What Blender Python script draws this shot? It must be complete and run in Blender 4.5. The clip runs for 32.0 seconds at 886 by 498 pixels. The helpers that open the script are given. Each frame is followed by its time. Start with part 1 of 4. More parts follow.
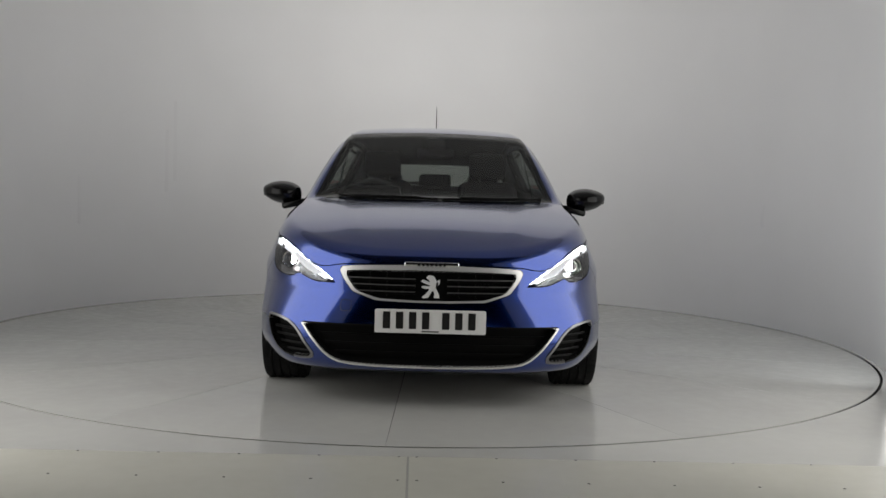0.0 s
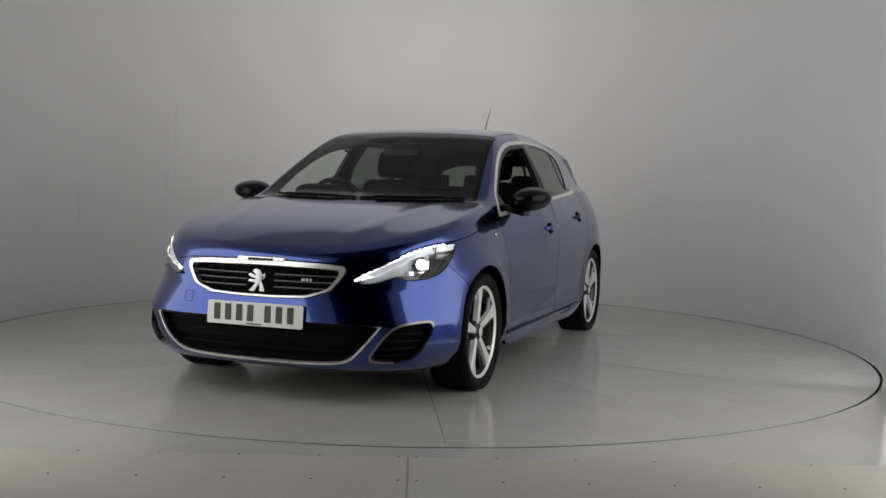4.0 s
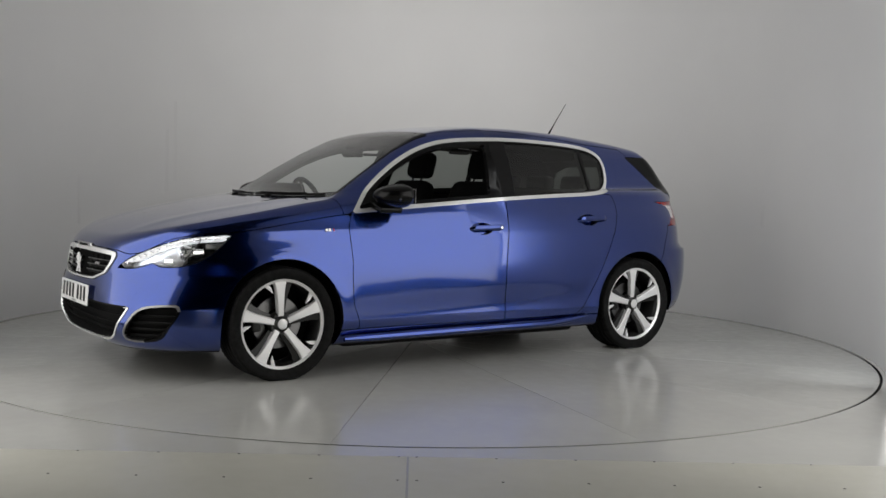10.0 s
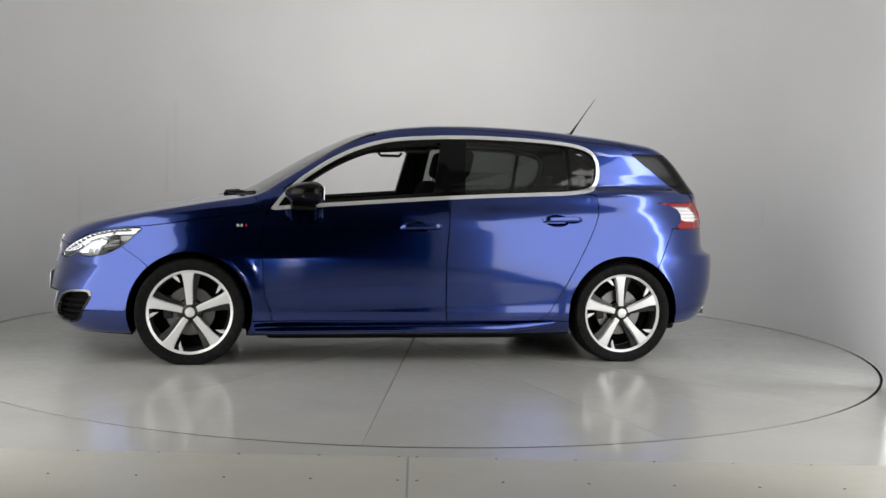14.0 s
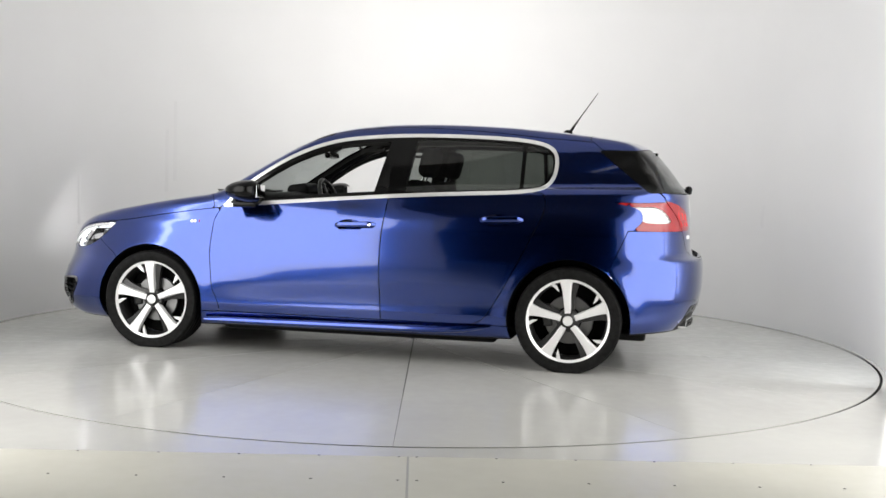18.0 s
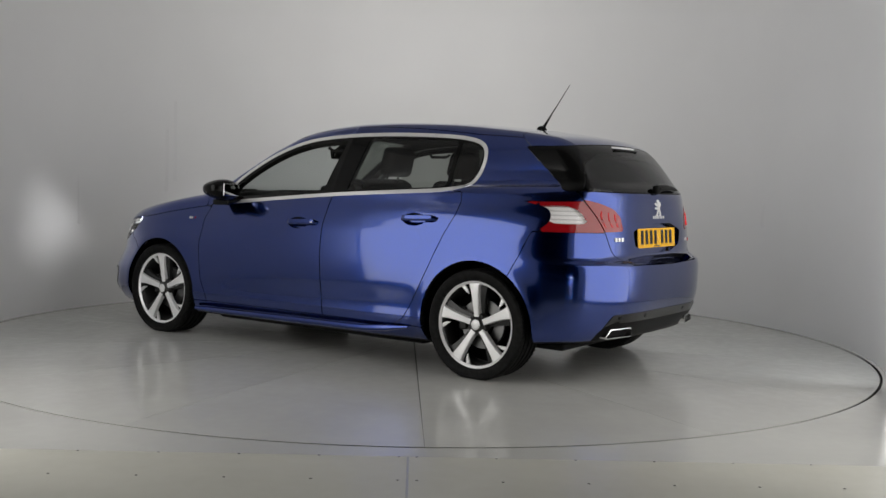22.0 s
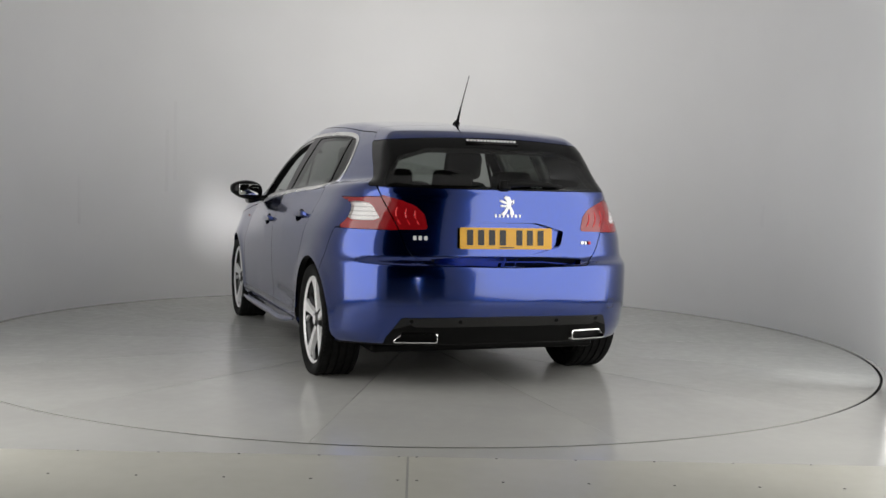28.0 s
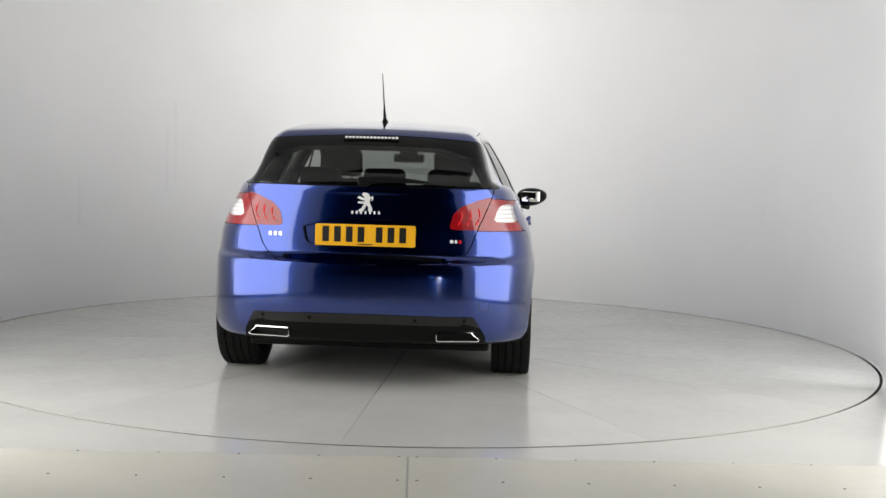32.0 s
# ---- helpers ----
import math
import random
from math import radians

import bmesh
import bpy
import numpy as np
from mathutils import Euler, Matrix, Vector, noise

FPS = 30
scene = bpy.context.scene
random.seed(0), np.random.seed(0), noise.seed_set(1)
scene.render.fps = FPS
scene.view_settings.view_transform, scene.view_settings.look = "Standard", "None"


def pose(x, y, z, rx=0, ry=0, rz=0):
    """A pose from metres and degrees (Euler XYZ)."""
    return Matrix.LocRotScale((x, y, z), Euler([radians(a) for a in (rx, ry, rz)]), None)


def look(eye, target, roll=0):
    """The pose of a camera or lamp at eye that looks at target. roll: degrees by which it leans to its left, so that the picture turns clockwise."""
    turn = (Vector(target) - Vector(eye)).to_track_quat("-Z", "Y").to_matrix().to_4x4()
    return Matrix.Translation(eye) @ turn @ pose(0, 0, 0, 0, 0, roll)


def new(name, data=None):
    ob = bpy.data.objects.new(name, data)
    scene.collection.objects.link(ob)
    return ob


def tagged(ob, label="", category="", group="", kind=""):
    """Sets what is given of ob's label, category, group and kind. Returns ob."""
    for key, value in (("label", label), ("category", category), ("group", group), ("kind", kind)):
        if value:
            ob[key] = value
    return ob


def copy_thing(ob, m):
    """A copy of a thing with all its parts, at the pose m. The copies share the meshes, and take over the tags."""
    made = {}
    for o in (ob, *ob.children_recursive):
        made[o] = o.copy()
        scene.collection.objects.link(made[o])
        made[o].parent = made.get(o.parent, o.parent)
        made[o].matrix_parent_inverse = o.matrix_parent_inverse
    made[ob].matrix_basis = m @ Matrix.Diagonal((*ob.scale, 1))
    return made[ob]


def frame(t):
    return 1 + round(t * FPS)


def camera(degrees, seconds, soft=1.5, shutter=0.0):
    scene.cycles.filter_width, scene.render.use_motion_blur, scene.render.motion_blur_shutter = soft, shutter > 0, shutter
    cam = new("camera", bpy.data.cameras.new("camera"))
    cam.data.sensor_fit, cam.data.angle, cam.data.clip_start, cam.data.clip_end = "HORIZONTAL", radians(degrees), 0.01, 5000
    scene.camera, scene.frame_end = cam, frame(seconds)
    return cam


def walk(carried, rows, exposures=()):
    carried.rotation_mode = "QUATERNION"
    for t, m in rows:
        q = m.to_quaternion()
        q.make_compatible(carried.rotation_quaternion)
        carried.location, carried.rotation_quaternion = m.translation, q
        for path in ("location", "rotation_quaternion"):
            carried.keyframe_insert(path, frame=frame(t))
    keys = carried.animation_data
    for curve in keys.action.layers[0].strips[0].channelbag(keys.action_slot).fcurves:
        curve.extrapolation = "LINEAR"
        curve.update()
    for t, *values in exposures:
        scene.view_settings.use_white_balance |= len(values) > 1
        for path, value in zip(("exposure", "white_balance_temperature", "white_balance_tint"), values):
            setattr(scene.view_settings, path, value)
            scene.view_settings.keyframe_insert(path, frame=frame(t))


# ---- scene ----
# The turntable's axis is the origin; the camera stands still on a tripod in the studio's opening.
cam = camera(46.46, 32.0, soft=1.5)
EYE, PAN, TILT, LEAN = Vector((0.0, -7.122, 1.056)), radians(1.50), radians(-3.43), 1.53
AIM = EYE + Vector((math.sin(PAN) * math.cos(TILT), math.cos(PAN) * math.cos(TILT), math.sin(TILT)))
STAND = look(EYE, AIM, LEAN)
EXPOSURES = [(0.0, 0.0), (2.0, 0.0), (3.0, -0.3), (6.0, -0.2), (7.0, 0.08), (8.0, 0.02), (9.0, -0.08), (11.0, -0.15), (13.0, -0.1), (14.0, 0.25), (17.0, 0.98), (18.0, 0.98), (19.0, 0.82), (21.0, 0.1), (23.0, -0.1), (24.0, -0.1), (25.0, 0.0), (28.0, 0.2), (29.0, 0.45), (30.0, 0.80), (31.0, 0.82), (32.0, 0.80)]
walk(cam, [(0.0, STAND), (32.0, STAND)], EXPOSURES)
# ---------------------------------------------------------------- light
world = bpy.data.worlds.new("studio_dark")
scene.world = world
world.use_nodes = True
world.node_tree.nodes["Background"].inputs[0].default_value = (0.02, 0.02, 0.022, 1)
world.node_tree.nodes["Background"].inputs[1].default_value = 1.0


def area_lamp(name, eye, target, sx, sy, watts, colour=(1, 0.97, 0.93)):
    data = bpy.data.lights.new(name, "AREA")
    data.shape, data.size, data.size_y, data.energy, data.color = "RECTANGLE", sx, sy, watts, colour
    ob = new(name, data)
    ob.matrix_world = look(eye, target)
    return ob


# tall light panels on the two converging wings of the wall, strip lamps where they meet the round wall,
# and a lamp above the opening that is turned to the back wall
for side in (1, -1):
    area_lamp("light_panel", (2.158 * side, -2.65, 1.56), (2.158 * side - 0.924 * side, -2.65 + 0.381, 1.56), 2.32, 2.90, 37, (1, 0.98, 0.945))
    area_lamp("strip_lamp", (2.53 * side, -1.52, 1.95), (2.94 * side, -0.1, 1.95), 0.36, 3.3, 24 if side > 0 else 9, (0.96, 0.98, 1.0))
lamp_top = area_lamp("overhead_lamp", (0, -3.6, 4.05), (0, 3.0, 2.5), 3.2, 1.3, 23, (1, 0.98, 0.945))
lamp_top.data.spread = radians(56)
# ---------------------------------------------------------------- materials
M = {}


def plain(name, colour, rough=0.5, metal=0.0, coat=0.0, **more):
    m = bpy.data.materials.new(name)
    m.use_nodes = True
    b = m.node_tree.nodes["Principled BSDF"]
    b.inputs["Base Color"].default_value = (*colour, 1)
    b.inputs["Roughness"].default_value, b.inputs["Metallic"].default_value = rough, metal
    b.inputs["Coat Weight"].default_value = coat
    for k, v in more.items():
        b.inputs[k.replace("_", " ")].default_value = v
    M[name] = m
    return m


def noise_node(m, scale, detail=4.0, object_space=True):
    nt = m.node_tree
    co = nt.nodes.new("ShaderNodeTexCoord")
    n = nt.nodes.new("ShaderNodeTexNoise")
    n.inputs["Scale"].default_value, n.inputs["Detail"].default_value = scale, detail
    nt.links.new(co.outputs["Object"], n.inputs["Vector"])
    return n


def ramp_to(m, fac, socket, a, b, lo=0.35, hi=0.65):
    nt = m.node_tree
    r = nt.nodes.new("ShaderNodeValToRGB")
    r.color_ramp.elements[0].position, r.color_ramp.elements[1].position = lo, hi
    r.color_ramp.elements[0].color = (*a, 1) if len(a) == 3 else a
    r.color_ramp.elements[1].color = (*b, 1) if len(b) == 3 else b
    nt.links.new(fac, r.inputs[0])
    nt.links.new(r.outputs[0], socket)
    return r


def bump(m, height, strength, distance):
    nt = m.node_tree
    b = nt.nodes.new("ShaderNodeBump")
    b.inputs["Strength"].default_value, b.inputs["Distance"].default_value = strength, distance
    nt.links.new(height, b.inputs["Height"])
    nt.links.new(b.outputs[0], m.node_tree.nodes["Principled BSDF"].inputs["Normal"])


def bsdf(m):
    return m.node_tree.nodes["Principled BSDF"]


def grey(v):
    return (v, v, v)


def floor_paint(name, tone):
    m = plain(name, tone, 0.1)
    dull = 0.20 if name == "sheet" else 0.0
    big, small = noise_node(m, 0.9, 3), noise_node(m, 14, 6)
    ramp_to(m, big.outputs[0], bsdf(m).inputs["Base Color"], tuple(c * 0.93 for c in tone), tuple(c * 1.05 for c in tone))
    ramp_to(m, small.outputs[0], bsdf(m).inputs["Roughness"], grey(0.13 + dull), grey(0.21 + dull))
    bsdf(m).inputs["Specular IOR Level"].default_value = 0.3
    bump(m, noise_node(m, 9, 2).outputs[0], 0.02 if dull else 0.04, 0.002)
    return m


floor_paint("floor", (0.52, 0.52, 0.495))
floor_paint("sheet", (0.52, 0.515, 0.455))
w = plain("wall", (0.76, 0.755, 0.75), 0.6)
ramp_to(w, noise_node(w, 0.7, 3).outputs[0], bsdf(w).inputs["Base Color"], (0.74, 0.735, 0.73), (0.78, 0.775, 0.77))
bump(w, noise_node(w, 3.0, 3).outputs[0], 0.08, 0.01)
plain("joint", grey(0.05), 0.7)
plain("scuff", (0.735, 0.73, 0.725), 0.6)
plain("dark_studio", grey(0.02), 0.8)
plain("ceiling", grey(0.02), 0.8)
plain("ceiling_pale", grey(0.48), 0.7)

pm = plain("paint", (0.006, 0.030, 0.30), 0.18, 1.0, 1.0)
bsdf(pm).inputs["Coat Roughness"].default_value = 0.06
bsdf(pm).inputs["Coat IOR"].default_value = 1.68
ramp_to(pm, noise_node(pm, 900, 2).outputs[0], bsdf(pm).inputs["Base Color"], (0.0055, 0.0290, 0.200), (0.0100, 0.0480, 0.295))
plain("gloss_black", grey(0.003), 0.08, Specular_IOR_Level=0.22)
plain("satin_black", grey(0.003), 0.2, Specular_IOR_Level=0.22)
plain("piano_black", grey(0.004), 0.08, Specular_IOR_Level=0.55)
plain("plastic", grey(0.006), 0.42)
plain("mesh_black", grey(0.004), 0.7)
plain("trim", grey(0.007), 0.5)
cl = plain("cloth", grey(0.012), 0.9)
ramp_to(cl, noise_node(cl, 220, 2).outputs[0], bsdf(cl).inputs["Base Color"], grey(0.003), grey(0.008))
plain("leather", grey(0.01), 0.4)
plain("headlining", (0.02, 0.02, 0.019), 0.9)
plain("chrome", (0.90, 0.90, 0.89), 0.26, 0.65)
plain("bright", (0.86, 0.86, 0.86), 0.08, 1.0)
plain("mirror", (0.9, 0.9, 0.9), 0.01, 1.0)
plain("grey_gloss", grey(0.06), 0.12, 0.3, 0.6)
plain("ink", grey(0.008), 0.35)
plain("plate_white", (0.74, 0.74, 0.73), 0.25)
plain("plate_yellow", (0.80, 0.42, 0.02), 0.25)
plain("badge_red", (0.45, 0.012, 0.02), 0.2)
plain("lamp_black", grey(0.008), 0.3)
plain("lamp_silver", grey(0.26), 0.35, 0.25)
plain("chrome_dim", grey(0.27), 0.32, 1.0)
plain("grille_grey", grey(0.16), 0.3, 0.8)
rl = plain("red_lens", (0.44, 0.010, 0.014), 0.05, 0.0, 0.6)
rl_ribs = rl.node_tree.nodes.new("ShaderNodeTexWave")
rl_ribs.inputs["Scale"].default_value = 60.0
rl_ribs.bands_direction = "Y"
rl.node_tree.links.new(rl.node_tree.nodes.new("ShaderNodeTexCoord").outputs["Object"], rl_ribs.inputs["Vector"])
ramp_to(rl, rl_ribs.outputs["Fac"], bsdf(rl).inputs["Base Color"], (0.20, 0.003, 0.006), (0.31, 0.007, 0.010), 0.1, 0.9)
plain("claw_red", (0.65, 0.015, 0.02), 0.1)
bc = plain("brake_clear", (0.86, 0.85, 0.85), 0.2)
bc_ribs = bc.node_tree.nodes.new("ShaderNodeTexWave")
bc_ribs.bands_direction = "Z"
bc_ribs.inputs["Scale"].default_value = 14.0
bc.node_tree.links.new(bc.node_tree.nodes.new("ShaderNodeTexCoord").outputs["Object"], bc_ribs.inputs["Vector"])
ramp_to(bc, bc_ribs.outputs["Fac"], bsdf(bc).inputs["Base Color"], (0.62, 0.61, 0.61), (0.92, 0.91, 0.91), 0.0, 0.35)
ty = plain("tyre", grey(0.009), 0.6)
bsdf(ty).inputs["Specular IOR Level"].default_value = 0.12
ramp_to(ty, noise_node(ty, 40, 4).outputs[0], bsdf(ty).inputs["Base Color"], grey(0.004), grey(0.010))
mc = plain("machined", (0.88, 0.88, 0.88), 0.34, 0.35)
plain("rim_dark", grey(0.045), 0.32, 0.6, 0.2)
plain("steel", grey(0.2), 0.4, 1.0)


def pane(name, tint, gloss=1.0):
    """Thin glass: tinted see-through with a clear reflection."""
    m = bpy.data.materials.new(name)
    m.use_nodes = True
    nt = m.node_tree
    nt.nodes.clear()
    out = nt.nodes.new("ShaderNodeOutputMaterial")
    mix, see, shine, lw, power, scale = (nt.nodes.new(k) for k in ("ShaderNodeMixShader", "ShaderNodeBsdfTransparent", "ShaderNodeBsdfGlossy", "ShaderNodeLayerWeight", "ShaderNodeMath", "ShaderNodeMath"))
    see.inputs[0].default_value = (*tint, 1)
    shine.inputs["Roughness"].default_value = 0.0
    lw.inputs["Blend"].default_value = 0.5
    power.operation, power.inputs[1].default_value = "POWER", 5.0
    scale.operation, scale.inputs[1].default_value, scale.inputs[2].default_value = "MULTIPLY_ADD", 0.92, 0.05 * gloss
    nt.links.new(lw.outputs["Facing"], power.inputs[0])
    nt.links.new(power.outputs[0], scale.inputs[0])
    nt.links.new(scale.outputs[0], mix.inputs[0])
    nt.links.new(see.outputs[0], mix.inputs[1])
    nt.links.new(shine.outputs[0], mix.inputs[2])
    nt.links.new(mix.outputs[0], out.inputs[0])
    M[name] = m


pane("glass", (0.62, 0.66, 0.64), 1.3)
pane("tint", (0.27, 0.29, 0.275), 1.3)
pane("lens", (0.93, 0.93, 0.93), 0.6)


def glow(name, colour, strength):
    m = plain(name, (0.8, 0.8, 0.8), 0.4)
    bsdf(m).inputs["Emission Color"].default_value = (*colour, 1)
    bsdf(m).inputs["Emission Strength"].default_value = strength


glow("diode", (0.86, 0.92, 1.0), 34)
glow("guide", (0.90, 0.94, 1.0), 0.35)
glow("beam", (0.98, 0.98, 1.0), 1000)
for dull in ("plastic", "mesh_black", "trim", "cloth", "headlining", "rim_dark"):
    bsdf(M[dull]).inputs["Specular IOR Level"].default_value = 0.08
glow("lit", (1.0, 0.95, 0.88), 30)
# ---------------------------------------------------------------- studio
R_TABLE, R_WALL, WALL_H = 2.985, 3.03, 4.2
TURN = radians(24)  # the wall runs straight on from here towards the camera


def mesh_object(name, verts, faces, material, parent=None, smooth=False):
    me = bpy.data.meshes.new(name)
    me.from_pydata(verts, [], faces)
    me.materials.append(material)
    if smooth:
        me.shade_smooth()
    me.update()
    ob = new(name, me)
    ob.parent = parent
    return ob


def wall_line(n=120):
    """Plan of the wall's inner face: a long arc with a straight wing at either end."""
    arc = [(R_WALL * math.cos(a), R_WALL * math.sin(a)) for a in np.linspace(-TURN, math.pi + TURN, n)]
    return [(1.42, -4.50), (1.75, -3.73), (2.26, -2.55)] + arc + [(-2.26, -2.55), (-1.75, -3.73), (-1.42, -4.50)]


def build_wall():
    line = wall_line()
    verts, faces = [], []
    for i, (x, y) in enumerate(line):
        a, b = line[max(i - 1, 0)], line[min(i + 1, len(line) - 1)]
        d = Vector((b[0] - a[0], b[1] - a[1])).normalized()
        nx, ny = d.y * 0.12, -d.x * 0.12
        for px, py in ((x, y), (x + nx, y + ny)):
            verts += [(px, py, 0.0), (px, py, WALL_H)]
    for i in range(len(line) - 1):
        b, c = 4 * i, 4 * i + 4
        faces += [(b, b + 1, c + 1, c), (b + 2, c + 2, c + 3, b + 3), (b + 1, b + 3, c + 3, c + 1)]
    e = 4 * (len(line) - 1)
    faces += [(0, 2, 3, 1), (e, e + 1, e + 3, e + 2)]
    ob = mesh_object("wall_round", verts, faces, M["wall"], smooth=True)
    ob.data.set_sharp_from_angle(angle=radians(40))
    tagged(ob, "curved white painted studio wall with faint vertical joints", "wall", kind="structure")
    # a few faint upright scuffs where boards meet
    for deg, z0, z1 in ((135.4, 1.05, 1.75), (137.0, 0.95, 1.5), (154.4, 0.68, 1.08), (22.6, 0.80, 0.98)):
        a = radians(deg)
        o = part("wall_joint", box_bm((0.0014, 0.034, z1 - z0), (0, 0, 0), 0.0006), M["scuff"], ob)
        o.matrix_basis = pose((R_WALL - 0.0002) * math.cos(a), (R_WALL - 0.0002) * math.sin(a), (z0 + z1) / 2, 0, 0, deg)


def build_floor():
    n = 180
    ring = [((R_TABLE + 0.017) * math.cos(a), (R_TABLE + 0.017) * math.sin(a), 0) for a in np.linspace(0, 2 * math.pi, n, endpoint=False)]
    out = [(13 * math.cos(a), 13 * math.sin(a), 0) for a in np.linspace(0, 2 * math.pi, n, endpoint=False)]
    faces = [(i, n + i, n + (i + 1) % n, (i + 1) % n) for i in range(n)]
    ob = mesh_object("floor", ring + out, faces, M["floor"])
    tagged(ob, "glossy pale grey painted studio floor round the turntable", "floor", kind="structure")
    pit = [((R_TABLE + 0.5) * math.cos(a), (R_TABLE + 0.5) * math.sin(a), -0.06) for a in np.linspace(0, 2 * math.pi, 60, endpoint=False)]
    o = mesh_object("pit", pit, [tuple(range(60))], M["joint"], ob)
    # two thin floor sheets before the turntable, screwed down along their edge
    for x0, x1 in ((-4.6, -0.0155), (-0.0065, 4.6)):
        s = part("floor_sheet", box_bm((x1 - x0, 4.2, 0.006), ((x0 + x1) / 2, -3.148 - 2.1, 0.0), 0.001), M["sheet"], ob, "warm grey painted floor sheet", smooth=False)
        for k in range(12):
            for row, y in enumerate((-3.160, -3.48)):
                x = (x0 if x0 > -1 else x1) + (0.03 + 0.31 * k) * (1 if x0 > -1 else -1)
                part("screw", lathe_bm([(0.0001, 0.0), (0.005, 0.0003), (0.006, 0.0008)], 10, m=pose(x, y, 0.0040, 90, 0, 0)), M["plastic"], s)
    # dark studio beyond the opening
    for name, at, size in (("wall_back", (0, -10.5, 2.1), (14, 0.1, 4.2)), ("wall_east", (6.5, -7.5, 2.1), (0.1, 6.2, 4.2)), ("wall_west", (-6.5, -7.5, 2.1), (0.1, 6.2, 4.2)),
                           ("wall_return_east", (4.0, -4.55, 2.1), (5.0, 0.1, 4.2)), ("wall_return_west", (-4.0, -4.55, 2.1), (5.0, 0.1, 4.2))):
        o = part(name, box_bm(size, at), M["dark_studio"], None, smooth=False)
        tagged(o, "dark unlit studio wall behind the camera", "wall", kind="structure")
    case = new("light_box")
    tagged(case, "small lit lamp box standing on the dark studio floor", "lamp")
    case.matrix_basis = pose(0.85, -7.9, 0.0)
    part("case", box_bm((0.30, 0.16, 0.26), (0, -0.02, 0.13), 0.01), M["plastic"], case)
    part("lit_panel", box_bm((0.24, 0.006, 0.09), (0, 0.065, 0.16), 0.002), M["lit"], case)
    o = part("ceiling", box_bm((7.0, 6.2, 0.1), (0, 0.5, WALL_H + 0.06)), M["ceiling_pale"], None, smooth=False)
    tagged(o, "pale grey ceiling over the turntable", "ceiling", kind="structure")
    # unseen, near-black from y=-2.6 so that the rear glass reflects dark
    o = part("ceiling_dark", box_bm((14, 8.0, 0.1), (0, -6.6, WALL_H + 0.06)), M["ceiling"], None, smooth=False)
    tagged(o, "near-black unseen ceiling added to keep reflections dark", "ceiling", kind="structure")


def build_table():
    """Fourteen wedge-shaped deck plates on a dark disc."""
    n = 120
    rim = [((R_TABLE - 0.002) * math.cos(a), (R_TABLE - 0.002) * math.sin(a)) for a in np.linspace(0, 2 * math.pi, n, endpoint=False)]
    verts = [(x, y, -0.006) for x, y in rim] + [(x, y, -0.03) for x, y in rim]
    faces = [tuple(range(n))] + [(i, n + i, n + (i + 1) % n, (i + 1) % n) for i in range(n)]
    ob = mesh_object("turntable", verts, faces, M["joint"])
    tagged(ob, "round turntable of glossy pale grey painted wedge plates", "turntable")
    step = 2 * math.pi / 14
    gap = 0.0005
    outer = np.linspace(gap / R_TABLE, step - gap / R_TABLE, 16)
    top = [(0.02 * math.cos(step / 2), 0.02 * math.sin(step / 2), 0)] + [(R_TABLE * math.cos(a), R_TABLE * math.sin(a), 0) for a in outer]
    low = [(x, y, -0.006) for x, y, z in top]
    k = len(top)
    faces = [tuple(range(k))] + [(i, k + i, k + (i + 1) % k, (i + 1) % k) for i in range(k)]
    first = mesh_object("deck_plate", top + low, faces, M["floor"], ob)
    for i in range(14):
        o = first if i == 0 else new("deck_plate", first.data)
        o.parent = ob
        o.matrix_basis = pose(0, 0, 0, 0, 0, -1.0 + 360 / 14 * i)
    return ob


# ---------------------------------------------------------------- car body
# In the car's own space x points ahead, y to its left and z up; the origin lies on the ground midway between the axles.


def curve(xs, ys):
    """A smooth curve through a few stations (monotone cubic)."""
    x, y = np.array(xs, float), np.array(ys, float)
    h = np.diff(x)
    d = np.diff(y) / h
    m = np.zeros(len(x))
    for i in range(1, len(x) - 1):
        if d[i - 1] * d[i] > 0:
            w1, w2 = 2 * h[i] + h[i - 1], h[i] + 2 * h[i - 1]
            m[i] = (w1 + w2) / (w1 / d[i - 1] + w2 / d[i])
    m[0], m[-1] = d[0], d[-1]

    def f(t):
        t = np.asarray(t, float)
        i = np.clip(np.searchsorted(x, t) - 1, 0, len(x) - 2)
        s = (t - x[i]) / h[i]
        lo, hi = t < x[0], t > x[-1]
        s2, s3 = s * s, s * s * s
        v = (2 * s3 - 3 * s2 + 1) * y[i] + (s3 - 2 * s2 + s) * h[i] * m[i] + (3 * s2 - 2 * s3) * y[i + 1] + (s3 - s2) * h[i] * m[i + 1]
        return np.where(lo, y[0] + (t - x[0]) * m[0], np.where(hi, y[-1] + (t - x[-1]) * m[-1], v))

    return f


def smax(a, b, r):
    h = np.maximum(r - np.abs(a - b), 0) / r
    return np.maximum(a, b) + h * h * r * 0.25


def smin(a, b, r):
    return -smax(-a, -b, r)


bonnet_top = curve((0.6, 1.15, 1.48, 1.66, 1.83, 1.97, 2.07, 2.15), (1.05, 0.975, 0.915, 0.877, 0.833, 0.783, 0.735, 0.675))
deck_top = curve((-2.2, -1.9, -1.0, 0.0, 0.6), (1.10, 1.085, 1.06, 1.03, 1.0))
flank_w = curve((0.15, 0.20, 0.26, 0.31, 0.45, 0.62, 0.78, 0.84, 0.90, 0.97, 1.10), (0.80, 0.842, 0.876, 0.889, 0.889, 0.889, 0.884, 0.869, 0.846, 0.810, 0.75))
tumble = curve((0.50, 0.62, 0.70, 0.78, 0.87, 1.05), (0.0, 0.0, 0.018, 0.040, 0.052, 0.055))
